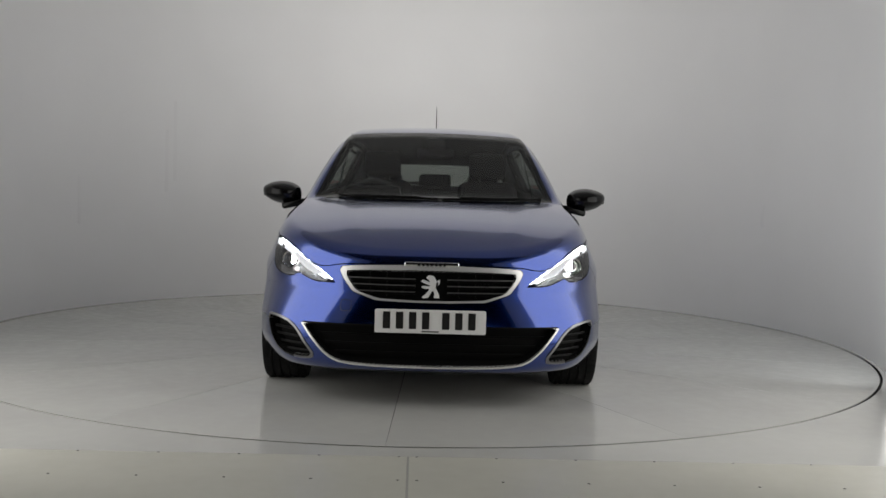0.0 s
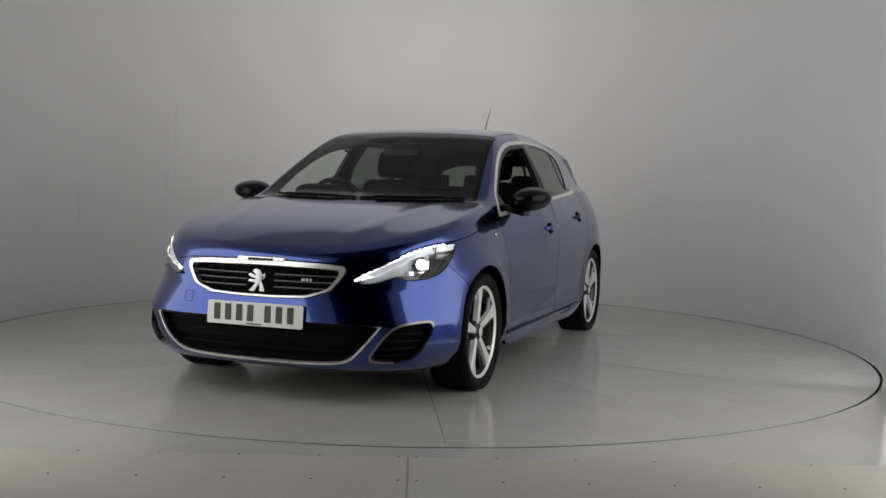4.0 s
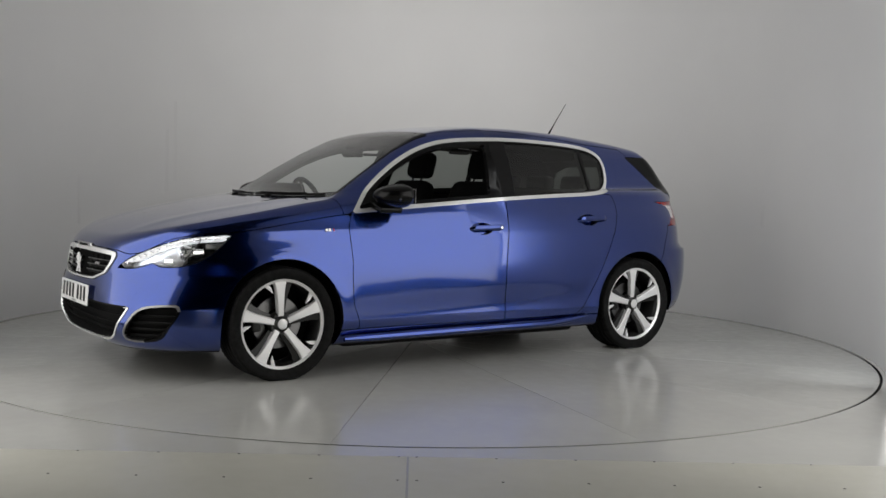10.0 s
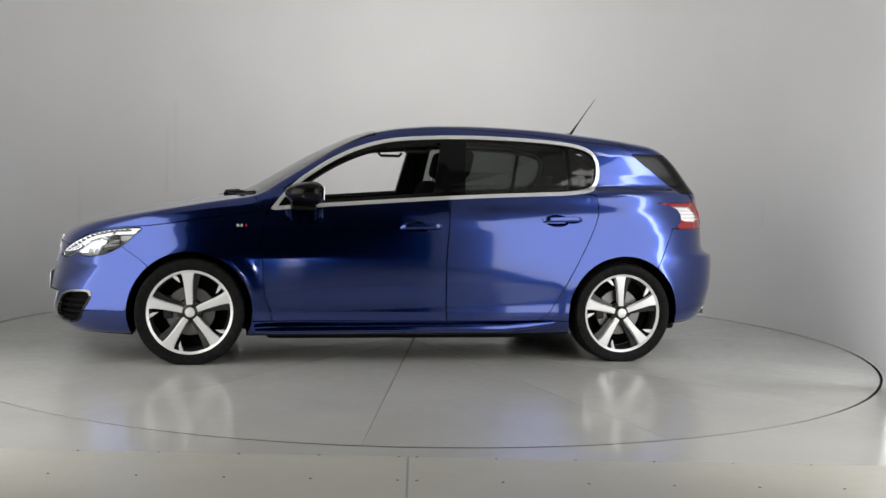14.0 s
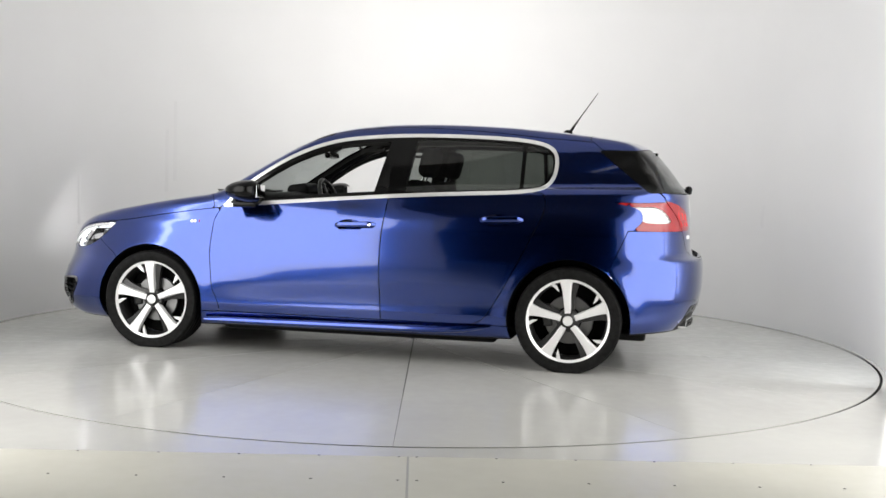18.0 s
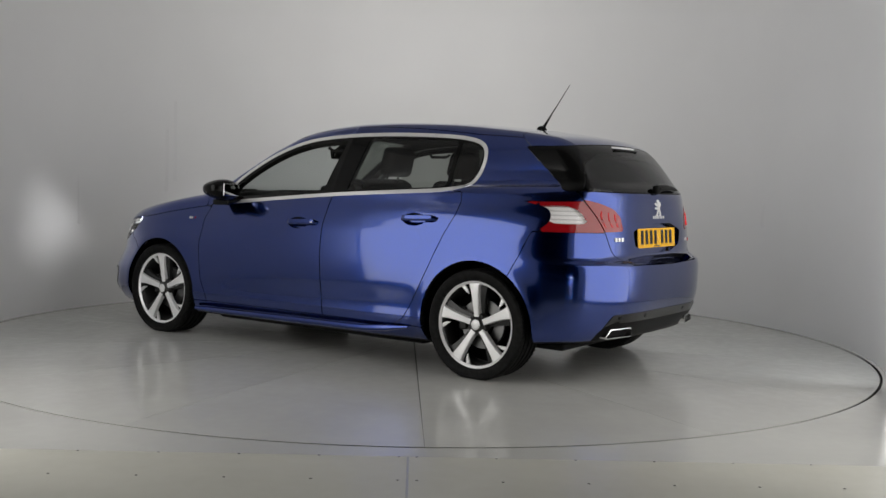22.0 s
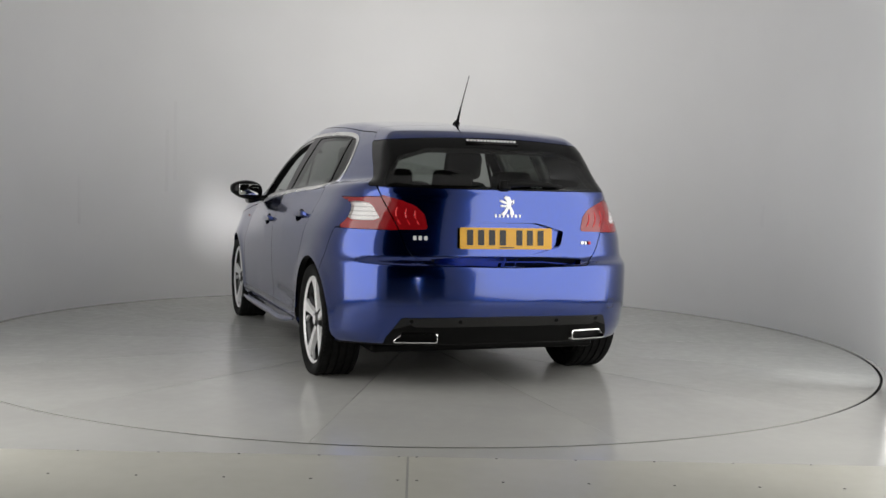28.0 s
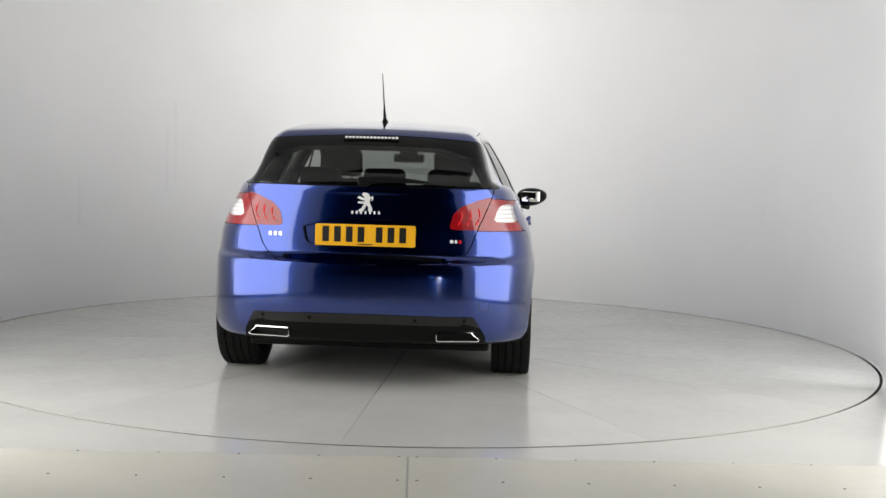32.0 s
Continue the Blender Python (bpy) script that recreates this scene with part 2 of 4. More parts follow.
flank_dip = curve((0.15, 0.20, 0.26, 0.31, 0.45, 0.62, 0.70), (0.0, 0.006, 0.019, 0.022, 0.007, 0.0, 0.0))
nose_x = curve((0.15, 0.22, 0.32, 0.42, 0.52, 0.62, 0.70, 0.80), (2.055, 2.118, 2.150, 2.150, 2.140, 2.125, 2.105, 2.07))
tail_x = curve((0.15, 0.25, 0.35, 0.48, 0.60, 0.655, 0.685, 0.71, 0.85, 0.97, 1.05, 1.12), (1.93, 1.99, 2.045, 2.08, 2.083, 2.074, 2.026, 2.004, 1.996, 1.985, 1.97, 1.94))
sill_z = curve((-2.1, -1.75, -1.3, -0.9, 1.2, 1.7, 2.1), (0.245, 0.232, 0.19, 0.165, 0.155, 0.16, 0.165))
roof_top = curve((-1.80, -1.74, -1.57, -1.37, -1.17, -0.80, -0.45, -0.20, 0.0, 0.18, 0.31, 0.40, 0.57, 0.75, 0.95, 1.20), (1.325, 1.341, 1.378, 1.406, 1.427, 1.455, 1.464, 1.459, 1.443, 1.413, 1.376, 1.336, 1.252, 1.148, 1.028, 0.885))
cabin_w = curve((0.80, 0.95, 1.05, 1.15, 1.25, 1.35, 1.45), (0.845, 0.820, 0.780, 0.732, 0.676, 0.612, 0.535))
glass_rear = curve((1.0, 1.07, 1.20, 1.30, 1.40), (2.0, 1.955, 1.86, 1.775, 1.69))


def body_field(x, y, z):
    """Negative inside the car's skin."""
    ay = np.abs(y)
    # lower body
    w, xf, xr = flank_w(z), nose_x(z), tail_x(z)
    w = w - 0.9 * flank_dip(z - 0.05 * np.clip((0.8 - x) / 1.6, 0, 1)) * np.clip((1.30 - np.abs(x)) / 0.9, 0, 1)
    rim = np.hypot(np.abs(x) - 1.308, z - 0.30)
    w = w + 0.008 * np.exp(-((rim - 0.355) / 0.06) ** 2)
    w = w - tumble(np.clip(z, 0.5, 1.05)) * (np.clip((x - 0.1) / 0.8, 0, 1) + 0.20 * np.clip((-x - 0.5) / 0.6, 0, 1))
    nf, nr = 2.75 + 0.75 * np.clip((0.56 - z) / 0.16, 0, 1), 3.6
    f = np.clip((x - 1.12) / (xf - 1.12), 0, None)
    b = np.clip((-x - 1.15) / (xr - 1.15), 0, None)
    q = ay / w
    plan = np.where(x > 0, (f ** nf + q ** nf) ** (1 / nf), (b ** nr + q ** nr) ** (1 / nr))
    skirt = (plan - 1) * 0.9
    hood = (z - np.where(x > 0.6, bonnet_top(x), deck_top(x)) + 0.058 * ay ** 2.0 * np.clip((x + 0.2) / 0.8, 0, 1)) * 0.95
    ridge = np.exp(-((ay - 0.36 - 0.19 * (2.0 - x)) / 0.06) ** 2) * np.clip((x - 0.95) / 0.2, 0, 1) * np.clip((2.05 - x) / 0.25, 0, 1)
    hood = hood - 0.004 * ridge
    lower = smax(skirt, hood, 0.05)
    lower = smax(lower, sill_z(x) - z, 0.03)
    # cabin
    xs = np.where(x > 0, x + 0.13 * ay * ay * np.clip((x - 0.05) / 0.5, 0, 1), x)
    top = (z - roof_top(xs) + (0.09 - 0.05 * np.clip(x / 0.5, 0, 1)) * ay * ay) * np.where(x > 0.2, 0.85, 0.98)
    end = (-x - glass_rear(z) + 0.27 * ay * ay) * 0.8
    aft = np.clip((-x - 0.6) / 1.2, 0, 1) ** 1.5
    taper = 1 - 0.060 * aft - 0.035 * aft * np.clip((1.28 - z) / 0.12, 0, 1) - 0.075 * np.clip((-x - 0.2) / 0.9, 0, 1) - 0.082 * np.clip((x + 0.2) / 1.05, 0, 1) ** 0.7
    side = (ay - cabin_w(z) * taper) * 0.9
    cabin = smax(smax(smax(top, side, 0.05), end, 0.07), 0.86 + 0.16 * np.clip((-x - 0.6) / 0.9, 0, 1) - z, 0.03)
    return smin(lower, cabin, 0.03)


def field_normals(p):
    e = 1e-3
    g = np.stack([body_field(p[:, 0] + e, p[:, 1], p[:, 2]) - body_field(p[:, 0] - e, p[:, 1], p[:, 2]),
                  body_field(p[:, 0], p[:, 1] + e, p[:, 2]) - body_field(p[:, 0], p[:, 1] - e, p[:, 2]),
                  body_field(p[:, 0], p[:, 1], p[:, 2] + e) - body_field(p[:, 0], p[:, 1], p[:, 2] - e)], 1) / (2 * e)
    return g


def settle(p, times=4):
    for _ in range(times):
        g = field_normals(p)
        p = p - np.clip(body_field(*p.T) / np.maximum((g * g).sum(1), 0.2), -0.02, 0.02)[:, None] * g
    return p


def skin(step=0.02):
    """The body's surface as quads, by surface nets on a grid."""
    xs = np.arange(-2.16, 2.22, step)
    half = np.arange(step / 2, 0.97, step)
    zs = np.arange(0.12, 1.50, step)
    ys = np.concatenate([-half[::-1], half])
    v = body_field(xs[:, None, None], half[None, :, None], zs[None, None, :])
    v = np.concatenate([v[:, ::-1], v], 1)
    inside = v < 0
    nx, ny, nz = v.shape
    total = np.zeros((nx - 1, ny - 1, nz - 1, 3))
    count = np.zeros((nx - 1, ny - 1, nz - 1))
    cell = lambda a, b, c: (slice(a, nx - 1 + a), slice(b, ny - 1 + b), slice(c, nz - 1 + c))
    corners = [(a, b, c) for a in (0, 1) for b in (0, 1) for c in (0, 1)]
    for i, p in enumerate(corners):
        for j in range(i + 1, 8):
            q = corners[j]
            if sum(abs(a - b) for a, b in zip(p, q)) == 1:
                va, vb = v[cell(*p)], v[cell(*q)]
                cross = (va < 0) != (vb < 0)
                t = np.where(cross, va / np.where(cross, va - vb, 1), 0)
                for k in range(3):
                    total[..., k] += np.where(cross, p[k] + t * (q[k] - p[k]), 0)
                count += cross
    live = count > 0
    index = np.full(live.shape, -1)
    index[live] = np.arange(live.sum())
    verts = np.array(np.nonzero(live)).T + total[live] / count[live][:, None]
    verts = np.stack([xs[0] + verts[:, 0] * step, ys[0] + verts[:, 1] * step, zs[0] + verts[:, 2] * step], 1)
    quads = []
    for axis in range(3):
        a, b = inside.take(range(v.shape[axis] - 1), axis), inside.take(range(1, v.shape[axis]), axis)
        cr = np.array(np.nonzero(a != b)).T
        u, w = (axis + 1) % 3, (axis + 2) % 3
        ok = (cr[:, u] > 0) & (cr[:, w] > 0) & (cr[:, u] < v.shape[u] - 1) & (cr[:, w] < v.shape[w] - 1)
        cr = cr[ok]
        flip = a[tuple(cr.T)]
        du, dw = np.eye(3, dtype=int)[u], np.eye(3, dtype=int)[w]
        ring = [index[tuple((cr - o).T)] for o in (du + dw, dw, 0 * du, du)]
        quad = np.stack(ring, 1)
        quad[~flip] = quad[~flip][:, ::-1]
        quads.append(quad)
    verts = settle(verts)
    return verts, np.concatenate(quads)


SKIN_V, SKIN_F = skin(0.02)
# ---------------------------------------------------------------- shaping tools


def part(name, bm, material, parent, label="", smooth=True, angle=35):
    """Links a bmesh as one mesh object under a thing or a part."""
    me = bpy.data.meshes.new(name)
    bm.to_mesh(me)
    bm.free()
    me.materials.append(material)
    if smooth:
        me.shade_smooth()
        me.set_sharp_from_angle(angle=radians(angle))
    ob = new(name, me)
    ob.parent = parent
    if label:
        tagged(ob, label)
    return ob


def holder(name, parent, m=None, label=""):
    ob = new(name)
    ob.parent = parent
    if m is not None:
        ob.matrix_basis = m
    if label:
        tagged(ob, label)
    return ob


def box_bm(size, at=(0, 0, 0), bevel=0.0, turn=(0, 0, 0), bm=None, segments=3, taper=None):
    """A rounded box; taper scales its top in x and y."""
    out = bm or bmesh.new()
    made = bmesh.ops.create_cube(out, size=1.0)["verts"]
    for v in made:
        v.co = Vector((v.co.x * size[0], v.co.y * size[1], v.co.z * size[2]))
        if taper and v.co.z > 0:
            v.co.x, v.co.y = v.co.x * taper[0], v.co.y * taper[1]
    if bevel:
        edges = list({e for v in made for e in v.link_edges})
        made = list({v for f in bmesh.ops.bevel(out, geom=edges, offset=bevel, segments=segments, profile=0.5, affect="EDGES")["faces"] for v in f.verts} | {v for v in made if v.is_valid})
    bmesh.ops.transform(out, matrix=pose(*at, *turn), verts=made)
    return out


def lathe_bm(profile, segments=64, closed=False, bm=None, m=None):
    """Turns (radius, along) pairs about the y axis."""
    out = bm or bmesh.new()
    rings = []
    for r, along in profile:
        rings.append([out.verts.new((r * math.cos(2 * math.pi * i / segments), along, r * math.sin(2 * math.pi * i / segments))) for i in range(segments)])
    pairs = list(zip(rings, rings[1:])) + ([(rings[-1], rings[0])] if closed else [])
    for a, b in pairs:
        for i in range(segments):
            j = (i + 1) % segments
            out.faces.new((a[i], a[j], b[j], b[i]))
    if m is not None:
        bmesh.ops.transform(out, matrix=m, verts=[v for ring in rings for v in ring])
    return out


def tube_bm(path, radius, segments=10, bm=None, caps=True):
    """A tube along a path; radius is one number or one for each point."""
    out = bm or bmesh.new()
    pts = [Vector(p) for p in path]
    radii = radius if isinstance(radius, (list, tuple)) else [radius] * len(pts)
    rings = []
    for i, p in enumerate(pts):
        d = (pts[min(i + 1, len(pts) - 1)] - pts[max(i - 1, 0)]).normalized()
        side = d.cross(Vector((0, 0, 1)) if abs(d.z) < 0.9 else Vector((1, 0, 0))).normalized()
        up = side.cross(d)
        rings.append([out.verts.new(p + (side * math.cos(a) + up * math.sin(a)) * radii[i]) for a in np.linspace(0, 2 * math.pi, segments, endpoint=False)])
    for a, b in zip(rings, rings[1:]):
        for i in range(segments):
            j = (i + 1) % segments
            out.faces.new((a[i], a[j], b[j], b[i]))
    if caps:
        out.faces.new(rings[0][::-1])
        out.faces.new(rings[-1])
    return out


def slab_bm(outline, thickness, m, bevel=0.0, bm=None):
    """A flat plate: an outline in its own x, y plane, thickened along z."""
    out = bm or bmesh.new()
    a = [out.verts.new((x, y, 0)) for x, y in outline]
    b = [out.verts.new((x, y, thickness)) for x, y in outline]
    n = len(a)
    top = out.faces.new(b)
    out.faces.new(a[::-1])
    for i in range(n):
        out.faces.new((a[i], a[(i + 1) % n], b[(i + 1) % n], b[i]))
    made = a + b
    if bevel:
        got = bmesh.ops.bevel(out, geom=list(top.edges), offset=bevel, segments=2, profile=0.5, affect="EDGES")
        made = list({v for v in made if v.is_valid} | set(got["verts"]))
    bmesh.ops.transform(out, matrix=m, verts=made)
    return out


def outline(points, rounds=2, keep=()):
    """A closed outline with its corners cut round, but for those kept sharp."""
    pts = [(Vector(p), i in keep) for i, p in enumerate(points)]
    for _ in range(rounds):
        nxt = []
        for i, (p, sharp) in enumerate(pts):
            a, b = pts[i - 1][0], pts[(i + 1) % len(pts)][0]
            if sharp:
                nxt.append((p, True))
            else:
                nxt += [(p.lerp(a, 0.25), False), (p.lerp(b, 0.25), False)]
        pts = nxt
    return np.array([tuple(p) for p, _ in pts])


def sd_outline(poly, u, v):
    """Signed distance to a closed outline, negative inside."""
    best = np.full(u.shape, 1e9)
    sign = np.ones(u.shape)
    n = len(poly)
    for i in range(n):
        ax, ay = poly[i]
        bx, by = poly[i - 1]
        ex, ey = bx - ax, by - ay
        wx, wy = u - ax, v - ay
        t = np.clip((wx * ex + wy * ey) / max(ex * ex + ey * ey, 1e-12), 0, 1)
        best = np.minimum(best, (wx - ex * t) ** 2 + (wy - ey * t) ** 2)
        c1, c2, c3 = v >= ay, v < by, ex * wy > ey * wx
        sign = np.where((c1 & c2 & c3) | (~c1 & ~c2 & ~c3), -sign, sign)
    return sign * np.sqrt(best)


class Skin:
    """The car's surface, cut along smooth lines into panels."""

    def __init__(self, verts, faces):
        self.v = [tuple(p) for p in verts]
        self.faces = [tuple(f) for f in faces]

    def cut(self, faces, g):
        """Splits faces along g = 0; gives the faces inside (g < 0) and outside."""
        if not faces:
            return [], []
        used = sorted({i for f in faces for i in f})
        pts = np.array([self.v[i] for i in used])
        val = dict(zip(used, np.asarray(g(pts), float)))
        made, ins, outs = {}, [], []
        fresh = []
        for f in faces:
            s = [val[i] < 0 for i in f]
            if all(s):
                ins.append(f)
                continue
            if not any(s):
                outs.append(f)
                continue
            fi, fo = [], []
            n = len(f)
            for k in range(n):
                i, j = f[k], f[(k + 1) % n]
                (fi if s[k] else fo).append(i)
                if s[k] != s[(k + 1) % n]:
                    key = (min(i, j), max(i, j))
                    if key not in made:
                        a, b = key
                        t = val[a] / (val[a] - val[b])
                        t = min(max(t, 0.02), 0.98)
                        pa, pb = self.v[a], self.v[b]
                        made[key] = len(self.v)
                        self.v.append(tuple(pa[q] + t * (pb[q] - pa[q]) for q in range(3)))
                        fresh.append(made[key])
                    fi.append(made[key])
                    fo.append(made[key])
            if len(fi) > 2:
                ins.append(tuple(fi))
            if len(fo) > 2:
                outs.append(tuple(fo))
        if fresh:
            p = settle(np.array([self.v[i] for i in fresh]), 2)
            for i, q in zip(fresh, p):
                self.v[i] = tuple(q)
        return ins, outs

    def carve(self, faces, g, gap=0.005):
        """Like cut, with an open joint of that width along the line."""
        ins, rest = self.cut(faces, lambda p: g(p) + gap / 2)
        _, outs = self.cut(rest, lambda p: g(p) - gap / 2)
        return ins, outs

    def centres(self, faces):
        return [tuple(sum(self.v[i][k] for i in f) / len(f) for k in range(3)) for f in faces]

    def side(self, faces, s):
        return [f for f, c in zip(faces, self.centres(faces)) if c[1] * s > 0]

    def panel(self, name, faces, material, parent, lip=0.014, sink=0.0, label="", lift=0.0):
        """One panel as a mesh; its rim is turned inwards, or it is sunk behind walls."""
        if not faces:
            raise ValueError("no faces for " + name)
        used = sorted({i for f in faces for i in f})
        idx = {i: k for k, i in enumerate(used)}
        p = np.array([self.v[i] for i in used])
        nrm = field_normals(p)
        nrm /= np.linalg.norm(nrm, axis=1)[:, None]
        body = p - nrm * (sink - lift)
        verts = [tuple(q) for q in body]
        normals = [tuple(q) for q in nrm]
        out = [tuple(idx[i] for i in f) for f in faces]
        count = {}
        for f in out:
            for a, b in zip(f, f[1:] + f[:1]):
                count[(a, b)] = count.get((a, b), 0) + 1
        rim = [(a, b) for (a, b) in count if (b, a) not in count]
        if rim and (lip or sink):
            top = p + nrm * lift if sink else body
            low = body if sink else body - nrm * lip
            acc = {}
            for a, b in rim:
                e = top[b] - top[a]
                fn = np.cross(e, nrm[a]) * (-1 if sink else 1)
                for q in (a, b):
                    acc[q] = acc.get(q, 0) + fn / (np.linalg.norm(fn) + 1e-9)
            slot = {}
            for q, fn in acc.items():
                fn = tuple(fn / (np.linalg.norm(fn) + 1e-9))
                slot[q] = (len(verts), len(verts) + 1)
                verts += [tuple(top[q]), tuple(low[q])]
                normals += [fn, fn]
            for a, b in rim:
                quad = (slot[b][0], slot[a][0], slot[a][1], slot[b][1])
                out.append(quad if not sink else quad[::-1])
        me = bpy.data.meshes.new(name)
        me.from_pydata(verts, [], out)
        me.materials.append(material)
        me.shade_smooth()
        me.update()
        me.normals_split_custom_set_from_vertices(normals)
        ob = new(name, me)
        ob.parent = parent
        if label:
            tagged(ob, label)
        return ob
build_floor()
build_wall()
turntable = build_table()
# ---------------------------------------------------------------- car: panels
car = new("car")
tagged(car, "glossy metallic blue five-door hatchback with chrome trim on the turntable", "car")
sk = Skin(SKIN_V, SKIN_F.tolist())


def cols(p):
    return p[:, 0], np.abs(p[:, 1]), p[:, 2]


def bend(p):
    """Angle round the front corner, in radians, from straight ahead."""
    return np.arctan2(np.abs(p[:, 1]), p[:, 0] - 1.0)


def corner(points):
    return [(radians(a), z) for a, z in points]


rest = sk.faces
# wheel openings and underside
_, rest = sk.cut(rest, lambda p: np.maximum(np.hypot(p[:, 0] - 1.308, p[:, 2] - 0.30) - 0.352, 0.5 - np.abs(p[:, 1])))
_, rest = sk.cut(rest, lambda p: np.maximum(np.hypot(p[:, 0] + 1.308, p[:, 2] - 0.30) - 0.357, 0.5 - np.abs(p[:, 1])))
low, rest = sk.cut(rest, lambda p: p[:, 2] - sill_z(p[:, 0]) - 0.011)
sk.panel("underbody", low, M["plastic"], car, lip=0)

# side windows: bright strip, black frames, panes
DLO = outline([(0.868, 0.892), (0.755, 1.034), (0.588, 1.159), (0.417, 1.257), (0.243, 1.322), (0.068, 1.356), (-0.286, 1.378), (-0.647, 1.378),
               (-1.014, 1.361), (-1.171, 1.320), (-1.213, 1.230), (-1.190, 1.095), (-1.094, 1.028), (-0.611, 1.005), (-0.193, 0.980), (0.416, 0.930)], 2, keep=(0,))


def dlo(p):
    x, a, z = cols(p)
    return np.maximum(sd_outline(DLO, x, z), 0.42 - a)


win, rest = sk.cut(rest, dlo)
inner, chrome = sk.cut(win, lambda p: dlo(p) + 0.022)
b_front = lambda z: -0.105 - 0.20 * (z - 0.985)
b_rear = lambda z: -0.300 - 0.11 * (z - 1.0)
front_open = lambda p: np.maximum(np.maximum(dlo(p) + 0.045, b_front(p[:, 2]) - p[:, 0]), p[:, 0] - 0.69)
rear_pane = lambda p: np.maximum(np.maximum(dlo(p) + 0.032, p[:, 0] - b_rear(p[:, 2])), -0.985 - p[:, 0])
quarter_pane = lambda p: np.maximum(dlo(p) + 0.032, p[:, 0] + 1.008)
opening, inner = sk.cut(inner, front_open)
rear_glass, inner = sk.cut(inner, rear_pane)
quarter_glass, inner = sk.cut(inner, quarter_pane)

# windscreen
ws_side = lambda z: 0.690 - 0.33 * (z - 0.975)


def screen(p):
    x, a, z = cols(p)
    return np.maximum.reduce([a - ws_side(z), 0.235 - 0.03 * a - x, x - (1.165 - 0.436 * a * a), 0.8 - z])


ws, rest = sk.carve(rest, screen, 0.004)
ws_glass, ws_black = sk.cut(ws, lambda p: screen(p) + 0.022)

# bonnet, above its edge line over grille, lamps and wings
bonnet_edge = curve([radians(a) for a in (0, 21, 27, 29, 39, 46.2, 54, 75.2, 96.3, 112)], (0.689, 0.679, 0.664, 0.669, 0.751, 0.777, 0.788, 0.844, 0.887, 0.905))


def bonnet(p):
    x, a, z = cols(p)
    return np.maximum((bonnet_edge(bend(p)) - z) * 0.9, 1.170 - 0.40 * a * a - x)


bonnet_f, rest = sk.carve(rest, bonnet, 0.004)

# front: lamps, grille, intakes, bumper
LAMP = outline(corner([(23.0, 0.590), (28.4, 0.661), (39, 0.744), (46.2, 0.770), (54.6, 0.781), (49.6, 0.672), (44.5, 0.617), (36.8, 0.600), (34.4, 0.627), (32.6, 0.613), (28.5, 0.589)]), 1, keep=(0, 4))
lamp = lambda p: np.maximum(sd_outline(LAMP, bend(p), p[:, 2]), 1.3 - p[:, 0])
lamp_f, rest = sk.carve(rest, lamp, 0.005)
GRILLE = outline([(-0.41, 0.676), (0.0, 0.686), (0.41, 0.676), (0.447, 0.652), (0.345, 0.517), (0.0, 0.505), (-0.345, 0.517), (-0.447, 0.652)], 1)
grille = lambda p: np.maximum(sd_outline(GRILLE, p[:, 1], p[:, 2]), 1.8 - p[:, 0])
grille_f, rest = sk.carve(rest, grille, 0.004)
GRILLE_IN = outline([(-0.388, 0.653), (0.0, 0.661), (0.388, 0.653), (0.414, 0.640), (0.330, 0.528), (0.0, 0.517), (-0.330, 0.528), (-0.414, 0.640)], 1)
grille_in = lambda p: sd_outline(GRILLE_IN, p[:, 1], p[:, 2])
grille_hole, grille_frame = sk.cut(grille_f, grille_in)
INTAKE = outline([(0, 0.406), (0.432, 0.404), (0.622, 0.402), (0.578, 0.340), (0.522, 0.272), (0.462, 0.220), (0.376, 0.203), (0.22, 0.196), (0, 0.194), (-0.22, 0.196), (-0.376, 0.203), (-0.462, 0.220), (-0.522, 0.272), (-0.578, 0.340), (-0.622, 0.402), (-0.432, 0.404)], 1, keep=(2, 14))
intake = lambda p: np.maximum(sd_outline(INTAKE, p[:, 1], p[:, 2]), 1.7 - p[:, 0])
intake_f, rest = sk.cut(rest, intake)
intake_hole, intake_rim = sk.cut(intake_f, lambda p: np.maximum(intake(p) + 0.009, -0.5 * np.ones(len(p))))
intake_top, intake_chrome = sk.cut(intake_rim, lambda p: 0.384 - p[:, 2] + 0.012 * np.clip((np.abs(p[:, 1]) - 0.5) / 0.1, 0, 1))
FOG = outline(corner([(43.6, 0.420), (37.0, 0.416), (33.0, 0.398), (30.2, 0.345), (26.4, 0.226), (32.5, 0.213), (38.4, 0.232), (40.8, 0.30), (42.8, 0.36)]), 1)
fog = lambda p: np.maximum(sd_outline(FOG, bend(p), p[:, 2]), 1.5 - p[:, 0])
fog_f, rest = sk.cut(rest, fog)
fog_hole, fog_rim = sk.cut(fog_f, lambda p: fog(p) + 0.011)
fog_bright, fog_dark = sk.cut(fog_rim, lambda p: np.minimum(0.385 - p[:, 2], bend(p) - radians(33.5)))
bumper_seam = curve((0.20, 0.45, 0.57, 0.67, 0.80), [radians(a) for a in (64, 61, 57.3, 49.5, 42)])
bumper_front, rest = sk.carve(rest, lambda p: np.maximum(np.maximum(bend(p) - bumper_seam(p[:, 2]), p[:, 2] - 0.79), 1.3 - p[:, 0]), 0.005)

